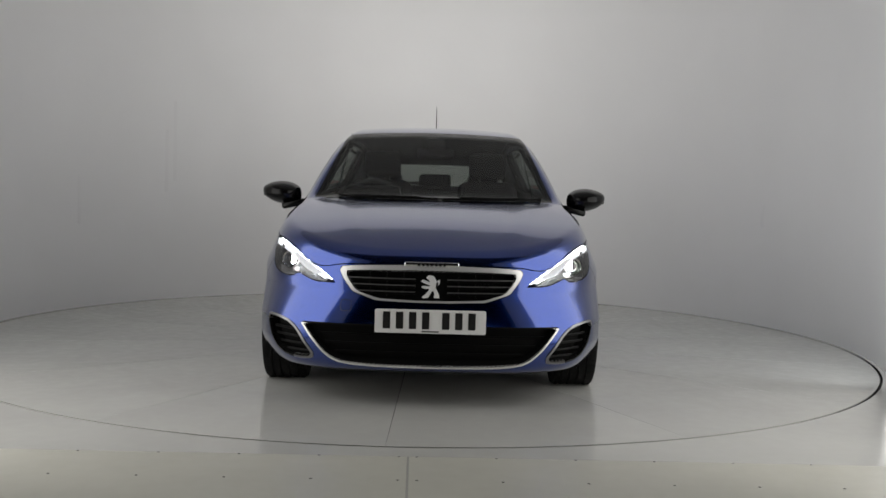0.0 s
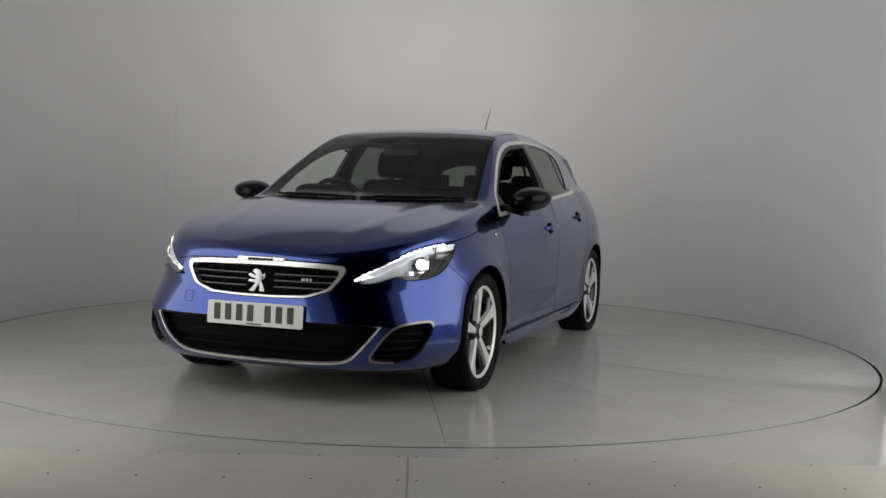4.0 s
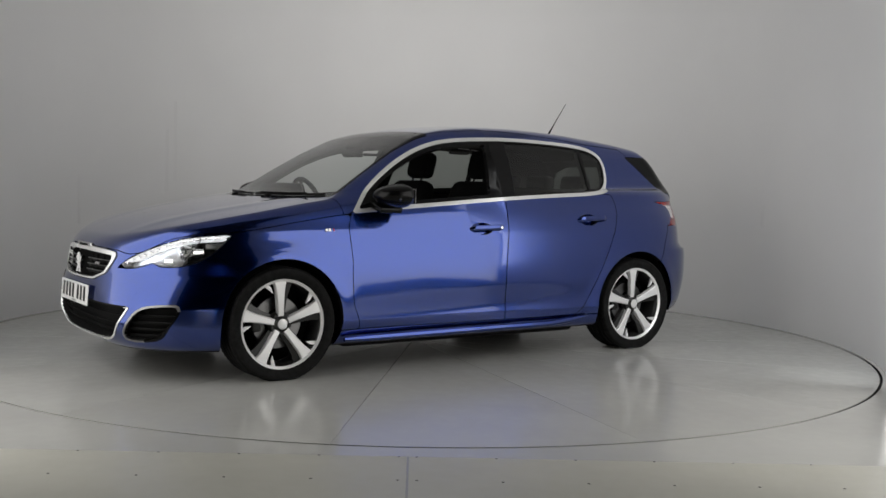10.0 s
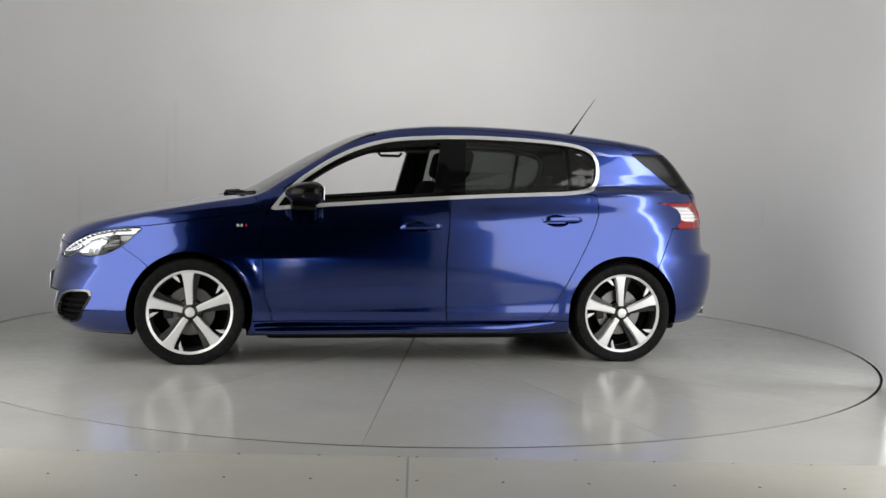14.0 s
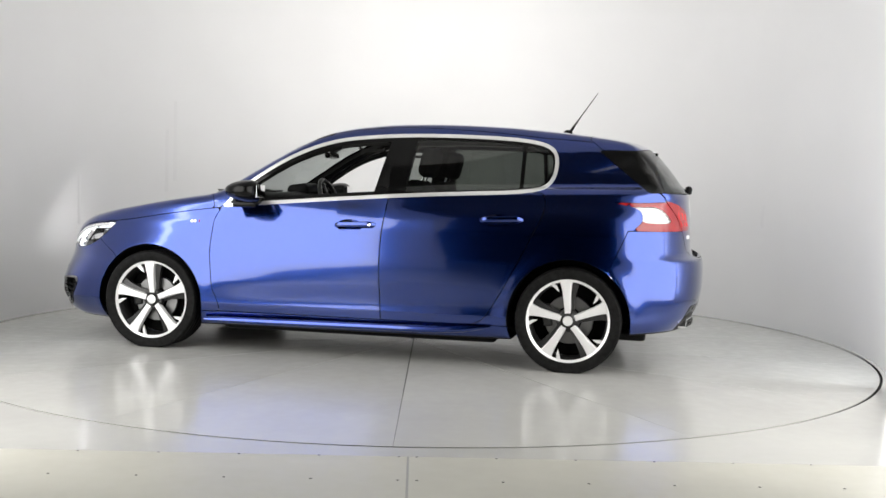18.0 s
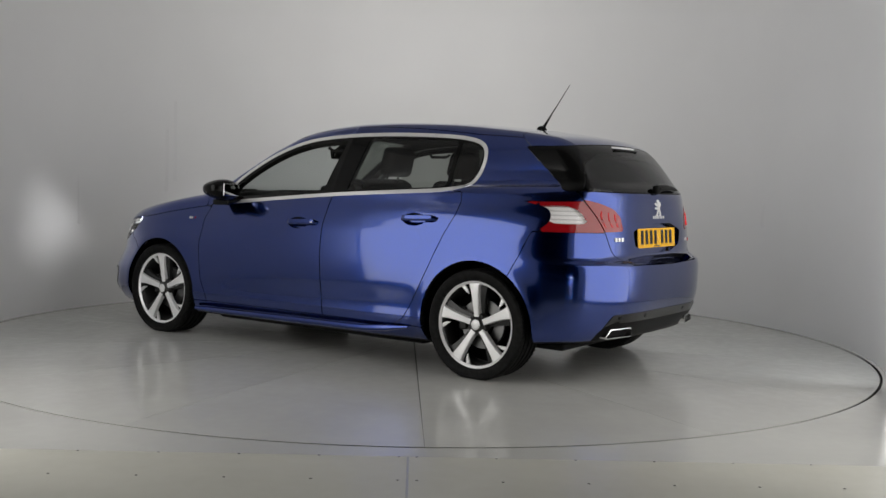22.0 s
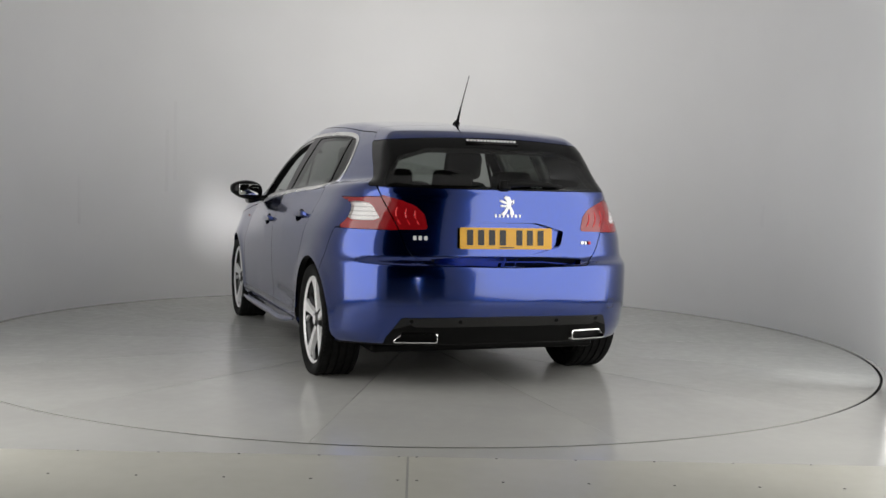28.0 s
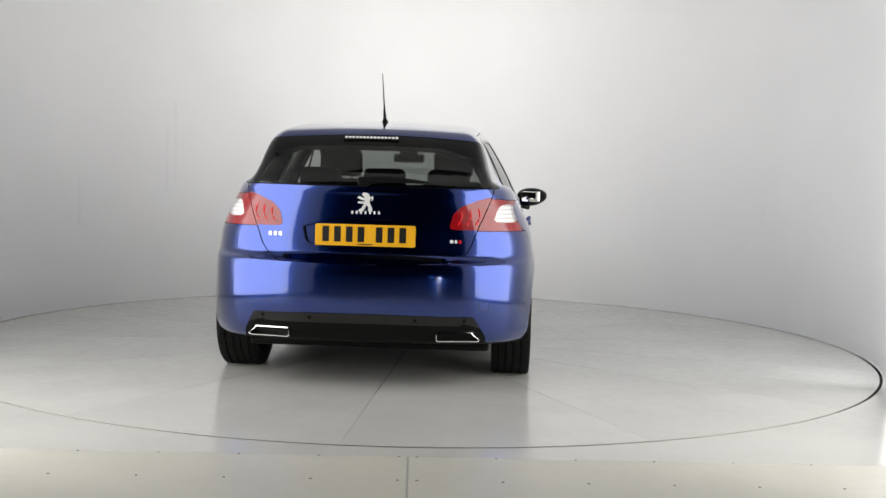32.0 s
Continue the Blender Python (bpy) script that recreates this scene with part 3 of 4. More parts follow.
# wings, doors, sills
door_edge = curve((0.15, 0.28, 0.41, 0.64, 0.80, 0.888, 1.0), (0.835, 0.846, 0.890, 0.903, 0.902, 0.870, 0.83))
wing, rest = sk.carve(rest, lambda p: np.maximum.reduce([door_edge(p[:, 2]) - p[:, 0], p[:, 2] - bonnet_edge(bend(p)), 0.25 - p[:, 2] + 9 * (p[:, 0] < 0.96) * 0, 0.3 - np.abs(p[:, 1])]), 0.005)
sill, rest = sk.carve(rest, lambda p: np.maximum.reduce([p[:, 2] - 0.252, p[:, 0] - 1.2, -1.2 - p[:, 0], 0.3 - np.abs(p[:, 1])]), 0.005)
FRONT_DOOR = outline([(0.874, 0.90), (0.874, 0.888), (1.05, 0.880), (1.05, 0.10), (-0.190, 0.10), (-0.190, 0.255), (-0.180, 0.45), (-0.177, 0.657), (-0.198, 0.893), (-0.212, 1.0), (0.4, 0.96)], 1, keep=(0, 1, 2, 3, 4, 5, 9))
REAR_DOOR = outline([(-0.1915, 0.10), (-0.1915, 0.255), (-0.1815, 0.45), (-0.1785, 0.657), (-0.1995, 0.893), (-0.2135, 1.0), (-1.13, 1.06), (-1.158, 0.945), (-1.09, 0.79), (-0.962, 0.532), (-0.85, 0.335), (-0.80, 0.275), (-0.72, 0.245), (-0.60, 0.10)], 1, keep=(0, 1, 5))
front_door, rest = sk.carve(rest, lambda p: np.maximum(sd_outline(FRONT_DOOR, p[:, 0], p[:, 2]), 0.6 - np.abs(p[:, 1])), 0.005)
rear_door, rest = sk.carve(rest, lambda p: np.maximum(sd_outline(REAR_DOOR, p[:, 0], p[:, 2]), 0.6 - np.abs(p[:, 1])), 0.005)

# door handle recesses
cups = {}
for key, x0, z0 in (("front", 0.012, 0.810), ("rear", -0.868, 0.866)):
    g = lambda p, x0=x0, z0=z0: np.maximum((np.hypot((p[:, 0] - x0) / 0.084, (p[:, 2] - z0) / 0.037) - 1) * 0.04, 0.6 - np.abs(p[:, 1]))
    if key == "front":
        cups[key], front_door = sk.cut(front_door, g)
    else:
        cups[key], rear_door = sk.cut(rear_door, g)

# rear: black window surround, spoiler, tailgate, lamps, bumper
spoil_z = lambda p: 1.322 - 0.075 * np.abs(p[:, 1]) ** 2
surround = lambda p: np.maximum.reduce([p[:, 0] + 1.44 + (1.292 - p[:, 2]) * 1.25, 1.047 + 0.012 * np.clip(np.abs(p[:, 1]) - 0.3, 0, 1) - p[:, 2], p[:, 2] - spoil_z(p)])
rear_black, rest = sk.carve(rest, surround, 0.004)
REAR_PANE = outline([(-0.636, 1.056), (-0.505, 1.256), (0.0, 1.264), (0.505, 1.256), (0.636, 1.056), (0.0, 1.054)], 1, keep=(0, 4))
rear_win, rear_black = sk.cut(rear_black, lambda p: sd_outline(REAR_PANE, p[:, 1], p[:, 2]))
spoiler, rest = sk.carve(rest, lambda p: np.maximum.reduce([(p[:, 0] + 1.385 + np.maximum(1.36 - p[:, 2], 0) * 1.25) * 0.75, 1.20 - p[:, 2], -1.55 - p[:, 0] - 9 * (p[:, 2] > 1.27)]), 0.003)
tg_half = curve((0.60, 0.64, 0.656, 0.72, 0.834, 0.992, 1.05, 1.30), (0.42, 0.43, 0.443, 0.526, 0.575, 0.640, 0.655, 0.66))
gate = lambda p: np.maximum.reduce([np.abs(p[:, 1]) - tg_half(p[:, 2]), 0.650 + 0.02 * np.abs(p[:, 1]) - p[:, 2], p[:, 0] + 1.4, p[:, 2] - 1.06])
tailgate, rest = sk.carve(rest, gate, 0.006)
INNER_LAMP = outline([(0.70, 1.015), (0.60, 0.999), (0.455, 0.941), (0.430, 0.836), (0.70, 0.832)], 1, keep=(0, 3, 4))
inner_lamp, tailgate = sk.cut(tailgate, lambda p: sd_outline(INNER_LAMP, np.abs(p[:, 1]), p[:, 2]))
LIP = outline([(-0.44, 0.700), (0.44, 0.700), (0.40, 0.655), (-0.40, 0.655)], 1)
lip_f, tailgate = sk.cut(tailgate, lambda p: sd_outline(LIP, p[:, 1], p[:, 2]))
RECESS = outline([(-0.335, 0.878), (0.335, 0.878), (0.300, 0.712), (-0.300, 0.712)], 1)
recess, tailgate = sk.cut(tailgate, lambda p: sd_outline(RECESS, p[:, 1], p[:, 2]))
lamp_edge = curve((0.82, 0.835, 0.862, 0.90, 0.94, 0.965, 0.980, 0.992, 1.02), (-1.635, -1.650, -1.692, -1.712, -1.702, -1.660, -1.590, -1.545, -1.50))
tail = lambda p: np.maximum.reduce([p[:, 0] - lamp_edge(p[:, 2]), 0.830 - p[:, 2], p[:, 2] - 0.992 - 0.05 * np.clip(-p[:, 0] - 1.7, 0, 1), 0.5 - np.abs(p[:, 1])])
tail_f, rest = sk.carve(rest, tail, 0.003)
CLEAR = outline([(-1.640, 0.967), (-1.727, 0.973), (-1.800, 0.967), (-1.842, 0.938), (-1.882, 0.880), (-1.815, 0.874), (-1.715, 0.878), (-1.690, 0.922)], 1, keep=(0, 4))
clear, tail_red = sk.cut(tail_f, lambda p: sd_outline(CLEAR, p[:, 0], p[:, 2]))
rear_seam = curve((0.30, 0.50, 0.61, 0.72, 0.83), (-1.42, -1.47, -1.534, -1.585, -1.632))
bumper_rear, rest = sk.carve(rest, lambda p: np.maximum(p[:, 0] - rear_seam(p[:, 2]), p[:, 2] - 0.832), 0.005)
VALANCE = outline([(0.57, 0.392), (0.65, 0.252), (0.60, 0.10), (-0.60, 0.10), (-0.65, 0.252), (-0.57, 0.392), (0, 0.398)], 1, keep=(0, 5))
valance, bumper_rear = sk.cut(bumper_rear, lambda p: sd_outline(VALANCE, p[:, 1], p[:, 2]))
valance_low, valance_top = sk.cut(valance, lambda p: p[:, 2] - 0.345 - 0.06 * np.clip((np.abs(p[:, 1]) - 0.50) / 0.1, 0, 1) + 0.09 * np.clip((np.abs(p[:, 1]) - 0.52) / 0.1, 0, 1))
roof_f, rest = sk.carve(rest, lambda p: np.maximum.reduce([np.abs(p[:, 1]) - 0.545, -1.40 - p[:, 0], p[:, 0] - 0.235, 1.2 - p[:, 2]]), 0.004)

sk.panel("bonnet", bonnet_f, M["paint"], car)
sk.panel("roof", roof_f, M["paint"], car)
sk.panel("front_bumper", bumper_front, M["paint"], car)
bumper_back = sk.panel("rear_bumper", bumper_rear, M["paint"], car)
gate_ob = sk.panel("tailgate", tailgate, M["paint"], car)
sk.panel("plate_recess", recess, M["paint"], gate_ob, sink=0.030)
sk.panel("gate_groove", lip_f, M["paint"], gate_ob, sink=0.04)
sk.panel("spoiler", spoiler, M["paint"], car, lip=0.03)
sk.panel("valance", valance_top, M["piano_black"], bumper_back, lift=0.003, label="gloss black rear valance strip")
sk.panel("diffuser", valance_low, M["plastic"], bumper_back, lift=0.0, label="matt black plastic rear diffuser")
sk.panel("windscreen", ws_glass, M["glass"], car, lip=0).visible_shadow = False
sk.panel("windscreen_border", ws_black, M["gloss_black"], car, lip=0.006)
sk.panel("rear_window_surround", rear_black, M["satin_black"], car, lip=0.02)
sk.panel("rear_window", rear_win, M["tint"], car, lip=0).visible_shadow = False
sk.panel("grille_frame", grille_frame, M["chrome"], car, lip=0.03, lift=0.006, label="bright chrome grille frame")
sk.panel("intake_strip", intake_chrome, M["chrome"], car, lip=0.012, lift=0.004, label="satin chrome strip under the intake")
sk.panel("intake_border", intake_top, M["plastic"], car, lip=0.02)
sk.panel("intake_backing", intake_hole, M["mesh_black"], car, sink=0.05)
sk.panel("grille_backing", grille_hole, M["mesh_black"], car, sink=0.045)
liner = []
for s in (1, -1):
    sk.panel("front_wing", sk.side(wing, s), M["paint"], car)
    sk.panel("body_side", sk.side(rest, s), M["paint"], car)
    sk.panel("sill", sk.side(sill, s), M["paint"], car)
    fd = sk.panel("front_door", sk.side(front_door, s), M["paint"], car)
    rd = sk.panel("rear_door", sk.side(rear_door, s), M["paint"], car)
    sk.panel("handle_cup", sk.side(cups["front"], s), M["paint"], fd, sink=0.036)
    sk.panel("handle_cup", sk.side(cups["rear"], s), M["paint"], rd, sink=0.036)
    sk.panel("window_trim", sk.side(chrome, s), M["chrome"], car, lip=0.01, lift=0.003, label="polished chrome strip round the side windows")
    sk.panel("window_frame", sk.side(inner, s), M["gloss_black"], car, lip=0.02, label="gloss black window pillars")
    sk.panel("side_window", sk.side(rear_glass, s), M["tint"], rd, lip=0, sink=0.004, label="dark privacy glass pane").visible_shadow = False
    sk.panel("quarter_window", sk.side(quarter_glass, s), M["tint"], car, lip=0, sink=0.004, label="dark privacy glass pane").visible_shadow = False
    sk.panel("fog_surround", sk.side(fog_bright, s), M["chrome_dim"], car, lip=0.02, lift=0.004, label="satin chrome corner vent trim")
    sk.panel("fog_surround", sk.side(fog_dark, s), M["gloss_black"], car, lip=0.02, lift=0.002)
    sk.panel("vent_backing", sk.side(fog_hole, s), M["mesh_black"], car, sink=0.05)

# dark lining behind the outer skin
lining = front_door + rear_door + rest + inner + tailgate + rear_black + wing
shut = [f for f, c in zip(lining, sk.centres(lining)) if c[0] < 1.0]
roofing = roof_f + spoiler
trim_f = [f for f, c in zip(shut, sk.centres(shut)) if c[2] < 1.30]
head_f = [f for f, c in zip(shut, sk.centres(shut)) if c[2] >= 1.30] + roofing
sk.panel("cabin_lining", trim_f, M["trim"], car, lip=0, sink=0.035)
sk.panel("headlining", head_f, M["headlining"], car, lip=0, sink=0.035)
# ---------------------------------------------------------------- car: lamps, trim, badges


def on_skin(y, z, front=True):
    """The surface point straight ahead (or behind) at y, z, and its normal."""
    xs = np.linspace(2.4, 0.8, 400) * (1 if front else -1)
    v = body_field(xs, np.full(400, float(y)), np.full(400, float(z)))
    i = int(np.argmax(v < 0))
    p = settle(np.array([[xs[i], y, z]]), 4)
    p[0, 1], p[0, 2] = y, z
    n = field_normals(p)[0]
    return Vector(p[0]), Vector(n).normalized()


def beside(x, z, s=1):
    """The surface point at x, z on a flank, and its normal."""
    ys = np.linspace(1.1, 0.2, 400)
    v = body_field(np.full(400, float(x)), ys, np.full(400, float(z)))
    i = int(np.argmax(v < 0))
    p = np.array([[x, ys[i], z]])
    n = field_normals(p)[0]
    return Vector((x, s * ys[i], z)), Vector((n[0], s * n[1], n[2])).normalized()


def facing(p, n, up=(0, 0, 1)):
    """A pose at p whose z axis points along n and whose y axis points up."""
    n = Vector(n).normalized()
    x = Vector(up).cross(n).normalized()
    y = n.cross(x)
    m = Matrix((x, y, n)).transposed().to_4x4()
    return Matrix.Translation(p) @ m


def bar_outline(w, h, r=0.004):
    pts = []
    for cx, cy, a0 in ((w / 2 - r, h / 2 - r, 0), (-w / 2 + r, h / 2 - r, 90), (-w / 2 + r, -h / 2 + r, 180), (w / 2 - r, -h / 2 + r, 270)):
        pts += [(cx + r * math.cos(radians(a0 + k * 30)), cy + r * math.sin(radians(a0 + k * 30))) for k in range(4)]
    return pts


def number_plate(at, normal, material, label):
    plate = part("number_plate", slab_bm(bar_outline(0.52, 0.111, 0.008), 0.004, Matrix()), material, car, label)
    plate.matrix_basis = facing(at, normal)
    x = -0.205
    for k in range(7):
        w = 0.050
        part("bar", slab_bm(bar_outline(w - 0.016, 0.079, 0.003), 0.0012, pose(x, 0.004, 0.0045)), M["ink"], plate)
        x += 0.061 + (0.033 if k == 3 else 0)
    part("bar", slab_bm(bar_outline(0.08, 0.006, 0.001), 0.001, pose(0, -0.047, 0.0045)), M["ink"], plate)
    return plate


def emblem(at, normal, size):
    """A plain upright heraldic shape: body, head, limbs."""
    bm = bmesh.new()
    s = size
    body = [(-0.10, -0.12), (0.06, -0.20), (0.18, -0.02), (0.22, 0.22), (0.10, 0.42), (-0.12, 0.46), (-0.22, 0.34), (-0.06, 0.24), (-0.04, 0.08)]
    slab_bm([(x * s, y * s) for x, y in body], 0.006, Matrix(), 0.002, bm)
    for strip in ([(-0.05, 0.16), (-0.34, 0.28), (-0.44, 0.20), (-0.30, 0.12), (-0.06, 0.04)], [(-0.02, 0.0), (-0.36, 0.02), (-0.42, -0.06), (-0.28, -0.10), (0.0, -0.10)],
                  [(-0.06, -0.08), (-0.20, -0.30), (-0.38, -0.44), (-0.30, -0.50), (-0.12, -0.46), (0.06, -0.16)], [(0.06, -0.12), (0.14, -0.32), (0.10, -0.46), (0.34, -0.48), (0.32, -0.32), (0.18, -0.04)],
                  [(0.20, 0.20), (0.36, 0.30), (0.34, 0.10), (0.24, 0.02), (0.30, 0.14)]):
        slab_bm([(x * s, y * s) for x, y in strip[::-1]], 0.004, Matrix(), 0.001, bm)
    bmesh.ops.recalc_face_normals(bm, faces=bm.faces[:])
    ob = part("emblem", bm, M["machined"], car, "polished chrome heraldic emblem")
    ob.matrix_basis = facing(at, normal)


def lettering(at, normal, widths, height, gap, material, parent):
    """Plain bars of the size of raised letters."""
    m = facing(at, normal)
    x = -(sum(widths) + gap * (len(widths) - 1)) / 2
    for w in widths:
        ob = part("bar", slab_bm(bar_outline(w, height, min(w, height) * 0.25), 0.003, Matrix()), material, parent)
        ob.matrix_basis = m @ pose(x + w / 2, 0, 0.001)
        x += w + gap


# grille bars
for k in range(3):
    z = 0.558 + 0.030 * k
    half = 0.335 + 0.030 * k * 0.8
    for s in (1, -1):
        path = []
        for y in np.linspace(0.075, half + 0.01, 8):
            p, n = on_skin(y, z)
            path.append((p.x - 0.016, s * y, z))
        part("grille_bar", tube_bm(path, 0.0030, 8), M["grille_grey"], car)
        part("grille_louvre", tube_bm([(x - 0.012, y, z2 - 0.008) for x, y, z2 in path], 0.009, 6), M["plastic"], car)
for y in (-0.29, -0.21, -0.13, 0.13, 0.21, 0.29):
    p, n = on_skin(y, 0.59)
    part("grille_post", box_bm((0.012, 0.005, 0.115), (p.x - 0.026, y, 0.588), 0.002), M["plastic"], car)
p, n = on_skin(0, 0.587)
emblem(p + n * 0.010, (1, 0, 0.05), 0.115)
p, n = on_skin(0.25, 0.60)
lettering(p - n * 0.008, n, [0.016, 0.016, 0.012], 0.014, 0.004, M["bright"], car)
# badge lip on the bonnet's edge
p, n = on_skin(0, 0.690)
lip = part("badge_strip", box_bm((0.02, 0.26, 0.022), (0, 0, 0), 0.007), M["bright"], car)
lip.matrix_basis = Matrix.Translation(p + Vector((0.004, 0, -0.002)))
lettering(p + Vector((0.015, 0, -0.003)), (1, 0, 0.1), [0.014] * 7, 0.012, 0.006, M["plastic"], car)
# lower intake slats
for k in range(4):
    z = 0.222 + 0.042 * k
    half = 0.40 + 0.05 * k
    path = []
    for y in np.linspace(-half, half, 13):
        p, n = on_skin(y, z)
        path.append((p.x - 0.042, y, z))
    part("intake_slat", tube_bm(path, 0.006, 6), M["mesh_black"], car)
# corner vents
for s in (1, -1):
    for k in range(4):
        z = 0.252 + 0.034 * k
        path = []
        for a in np.linspace(radians(27 + 1.5 * k), radians(38.5 + 1.8 * k), 6):
            q = None
            for r in np.linspace(1.4, 0.6, 200):
                if body_field(np.array([1.0 + r * math.cos(a)]), np.array([r * math.sin(a)]), np.array([z]))[0] < 0:
                    q = r - 0.030
                    break
            path.append((1.0 + q * math.cos(a), s * q * math.sin(a), z))
        part("vent_slat", tube_bm(path, 0.0065, 6), M["plastic"], car)

p, n = on_skin(0, 0.425)
number_plate(p + Vector((0.012, 0, 0)), (1, 0, 0.06), M["plate_white"], "white front number plate with dark characters")
p, n = on_skin(0, 0.795, False)
number_plate(p + Vector((0.014, 0, 0)), (-1, 0, 0.07), M["plate_yellow"], "yellow rear number plate with dark characters")
p, n = on_skin(0, 0.968, False)
emblem(p + n * 0.001, (-1, 0, 0.12), 0.105)
p, n = on_skin(0, 0.913, False)
lettering(p, n, [0.010] * 7, 0.016, 0.013, M["machined"], gate_ob)
p, n = on_skin(0.47, 0.793, False)
lettering(p, n, [0.018] * 3, 0.022, 0.010, M["machined"], gate_ob)
p, n = on_skin(-0.455, 0.775, False)
lettering(p, n, [0.018, 0.012], 0.017, 0.007, M["machined"], gate_ob)
lettering(p + Vector((0, -0.034, 0)), n, [0.016], 0.018, 0.004, M["badge_red"], gate_ob)
for s in (1, -1):
    p, n = beside(1.035, 0.802, s)
    lettering(p, n, [0.016, 0.014], 0.017, 0.005, M["chrome"], car)
    p, n = beside(1.035 - 0.036, 0.803, s)
    lettering(p, n, [0.006], 0.016, 0.005, M["badge_red"], car)

# headlamps
for s in (1, -1):
    unit = holder("headlamp", car, label="clear headlamp with a lit row of white diodes")
    faces = sk.side(lamp_f, s)
    sk.panel("lens", faces, M["lens"], unit, lip=0).visible_shadow = False
    core, rim = sk.cut(faces, lambda p: lamp(p) + 0.006)
    outer_f, inner_f = sk.cut(faces, lambda p: radians(44.5) - bend(p) + 0.5 * (p[:, 2] - 0.70))
    sk.panel("dark_housing", outer_f, M["lamp_black"], unit, sink=0.060)
    housing = sk.panel("housing", inner_f, M["lamp_silver"], unit, sink=0.075)
    hollow = bmesh.new()
    hollow.from_mesh(housing.data)
    gone = []
    for f in hollow.faces:
        c = f.calc_center_median()
        if math.hypot(c.y - s * 0.700, c.z - 0.676) < 0.040 and c.x < 1.84:
            gone.append(f)
    bmesh.ops.delete(hollow, geom=gone, context="FACES")
    hollow.to_mesh(housing.data)
    hollow.free()
    shine, core2 = sk.cut(core, lambda p: np.maximum(bonnet_edge(bend(p)) - 0.042 - p[:, 2], lamp(p) + 0.006))
    sk.panel("light_guide", shine, M["guide"], unit, lip=0.006, sink=0.012, label="frosted diode strip along the upper edge")
    # diodes in little cups that face ahead
    for k in range(16):
        a = radians(24.6 + 24.6 * k / 15)
        z = float(bonnet_edge(a)) - 0.023 - 0.030 * max(0, 1 - k / 2.8)
        for r in np.linspace(1.4, 0.5, 300):
            if body_field(np.array([1.0 + r * math.cos(a)]), np.array([r * math.sin(a)]), np.array([z]))[0] < 0:
                break
        q = Vector((1.0 + (r - 0.012) * math.cos(a), s * (r - 0.012) * math.sin(a), z))
        cup = lathe_bm([(0.0125, -0.026), (0.0150, 0.008)], 12, m=pose(0, 0, 0, 0, 0, -90))
        c = part("cup", cup, M["bright"], unit)
        c.matrix_basis = Matrix.Translation(q)
        glow = part("diode", lathe_bm([(0.0001, 0), (0.0128, 0)], 12, m=pose(0, 0, 0, 0, 0, -90)), M["diode"], unit)
        glow.matrix_basis = Matrix.Translation(q - Vector((0.014, 0, 0)))
    # projector
    centre = Vector((1.80, s * 0.703, 0.676))
    aim = pose(0, 0, 0, 0, 0, -90)
    for name, prof, mat in (("projector_ring", [(0.040, -0.09), (0.041, -0.03), (0.045, -0.025), (0.045, 0.0), (0.043, 0.012), (0.036, 0.010), (0.034, -0.03)], "bright"),
                            ("projector_lens", [(0.0005, 0.016), (0.014, 0.013), (0.026, 0.004), (0.034, -0.010)], "lens"),
                            ("projector_tube", [(0.036, -0.004), (0.025, -0.006), (0.024, -0.090), (0.0005, -0.090)], "lamp_black")):
        o = part(name, lathe_bm(prof, 28, m=aim), M[mat], unit)
        o.matrix_basis = Matrix.Translation(centre) @ (pose(0, 0, 0, 0, -2 if s > 0 else -6, 3 if s > 0 else 8) if name != "projector_ring" else pose(0, 0, 0))
        if name == "projector_lens":
            o.visible_shadow = False
    beam = part("bulb", lathe_bm([(0.0005, -0.085), (0.0215, -0.085)], 16, m=aim), M["beam"], unit)
    beam.matrix_basis = Matrix.Translation(centre) @ pose(0, 0, 0, 0, -2 if s > 0 else -6, 3 if s > 0 else 8)
    part("bezel", box_bm((0.012, 0.055, 0.026), (1.868, s * 0.668, 0.633), 0.005, (0, -8, s * 46)), M["bright"], unit)
    part("reflector", box_bm((0.012, 0.090, 0.030), (1.660, s * 0.760, 0.712), 0.006, (0, 0, s * 62)), M["chrome_dim"], unit)

# tail lamps
for s in (1, -1):
    unit = holder("tail_lamp", car, label="red and clear tail lamp")
    sk.panel("red_lens", sk.side(tail_red, s), M["red_lens"], unit, lip=0.02)
    sk.panel("clear_lens", sk.side(clear, s), M["lens"], unit, lip=0).visible_shadow = False
    sk.panel("reflector", sk.side(clear, s), M["brake_clear"], unit, sink=0.014)
    sk.panel("inner_lens", sk.side(inner_lamp, s), M["red_lens"], unit, lip=0.01, lift=0.002)
    for k in range(3):
        y0 = s * (0.475 + 0.045 * k)
        path = []
        for z in np.linspace(0.86, 0.93 + 0.008 * k, 5):
            p, n = on_skin(abs(y0) + 0.02 * math.sin((z - 0.86) * 30), z, False)
            path.append((p.x - 0.0005, s * p.y, z))
        part("claw", tube_bm(path, 0.005, 6), M["claw_red"], unit)

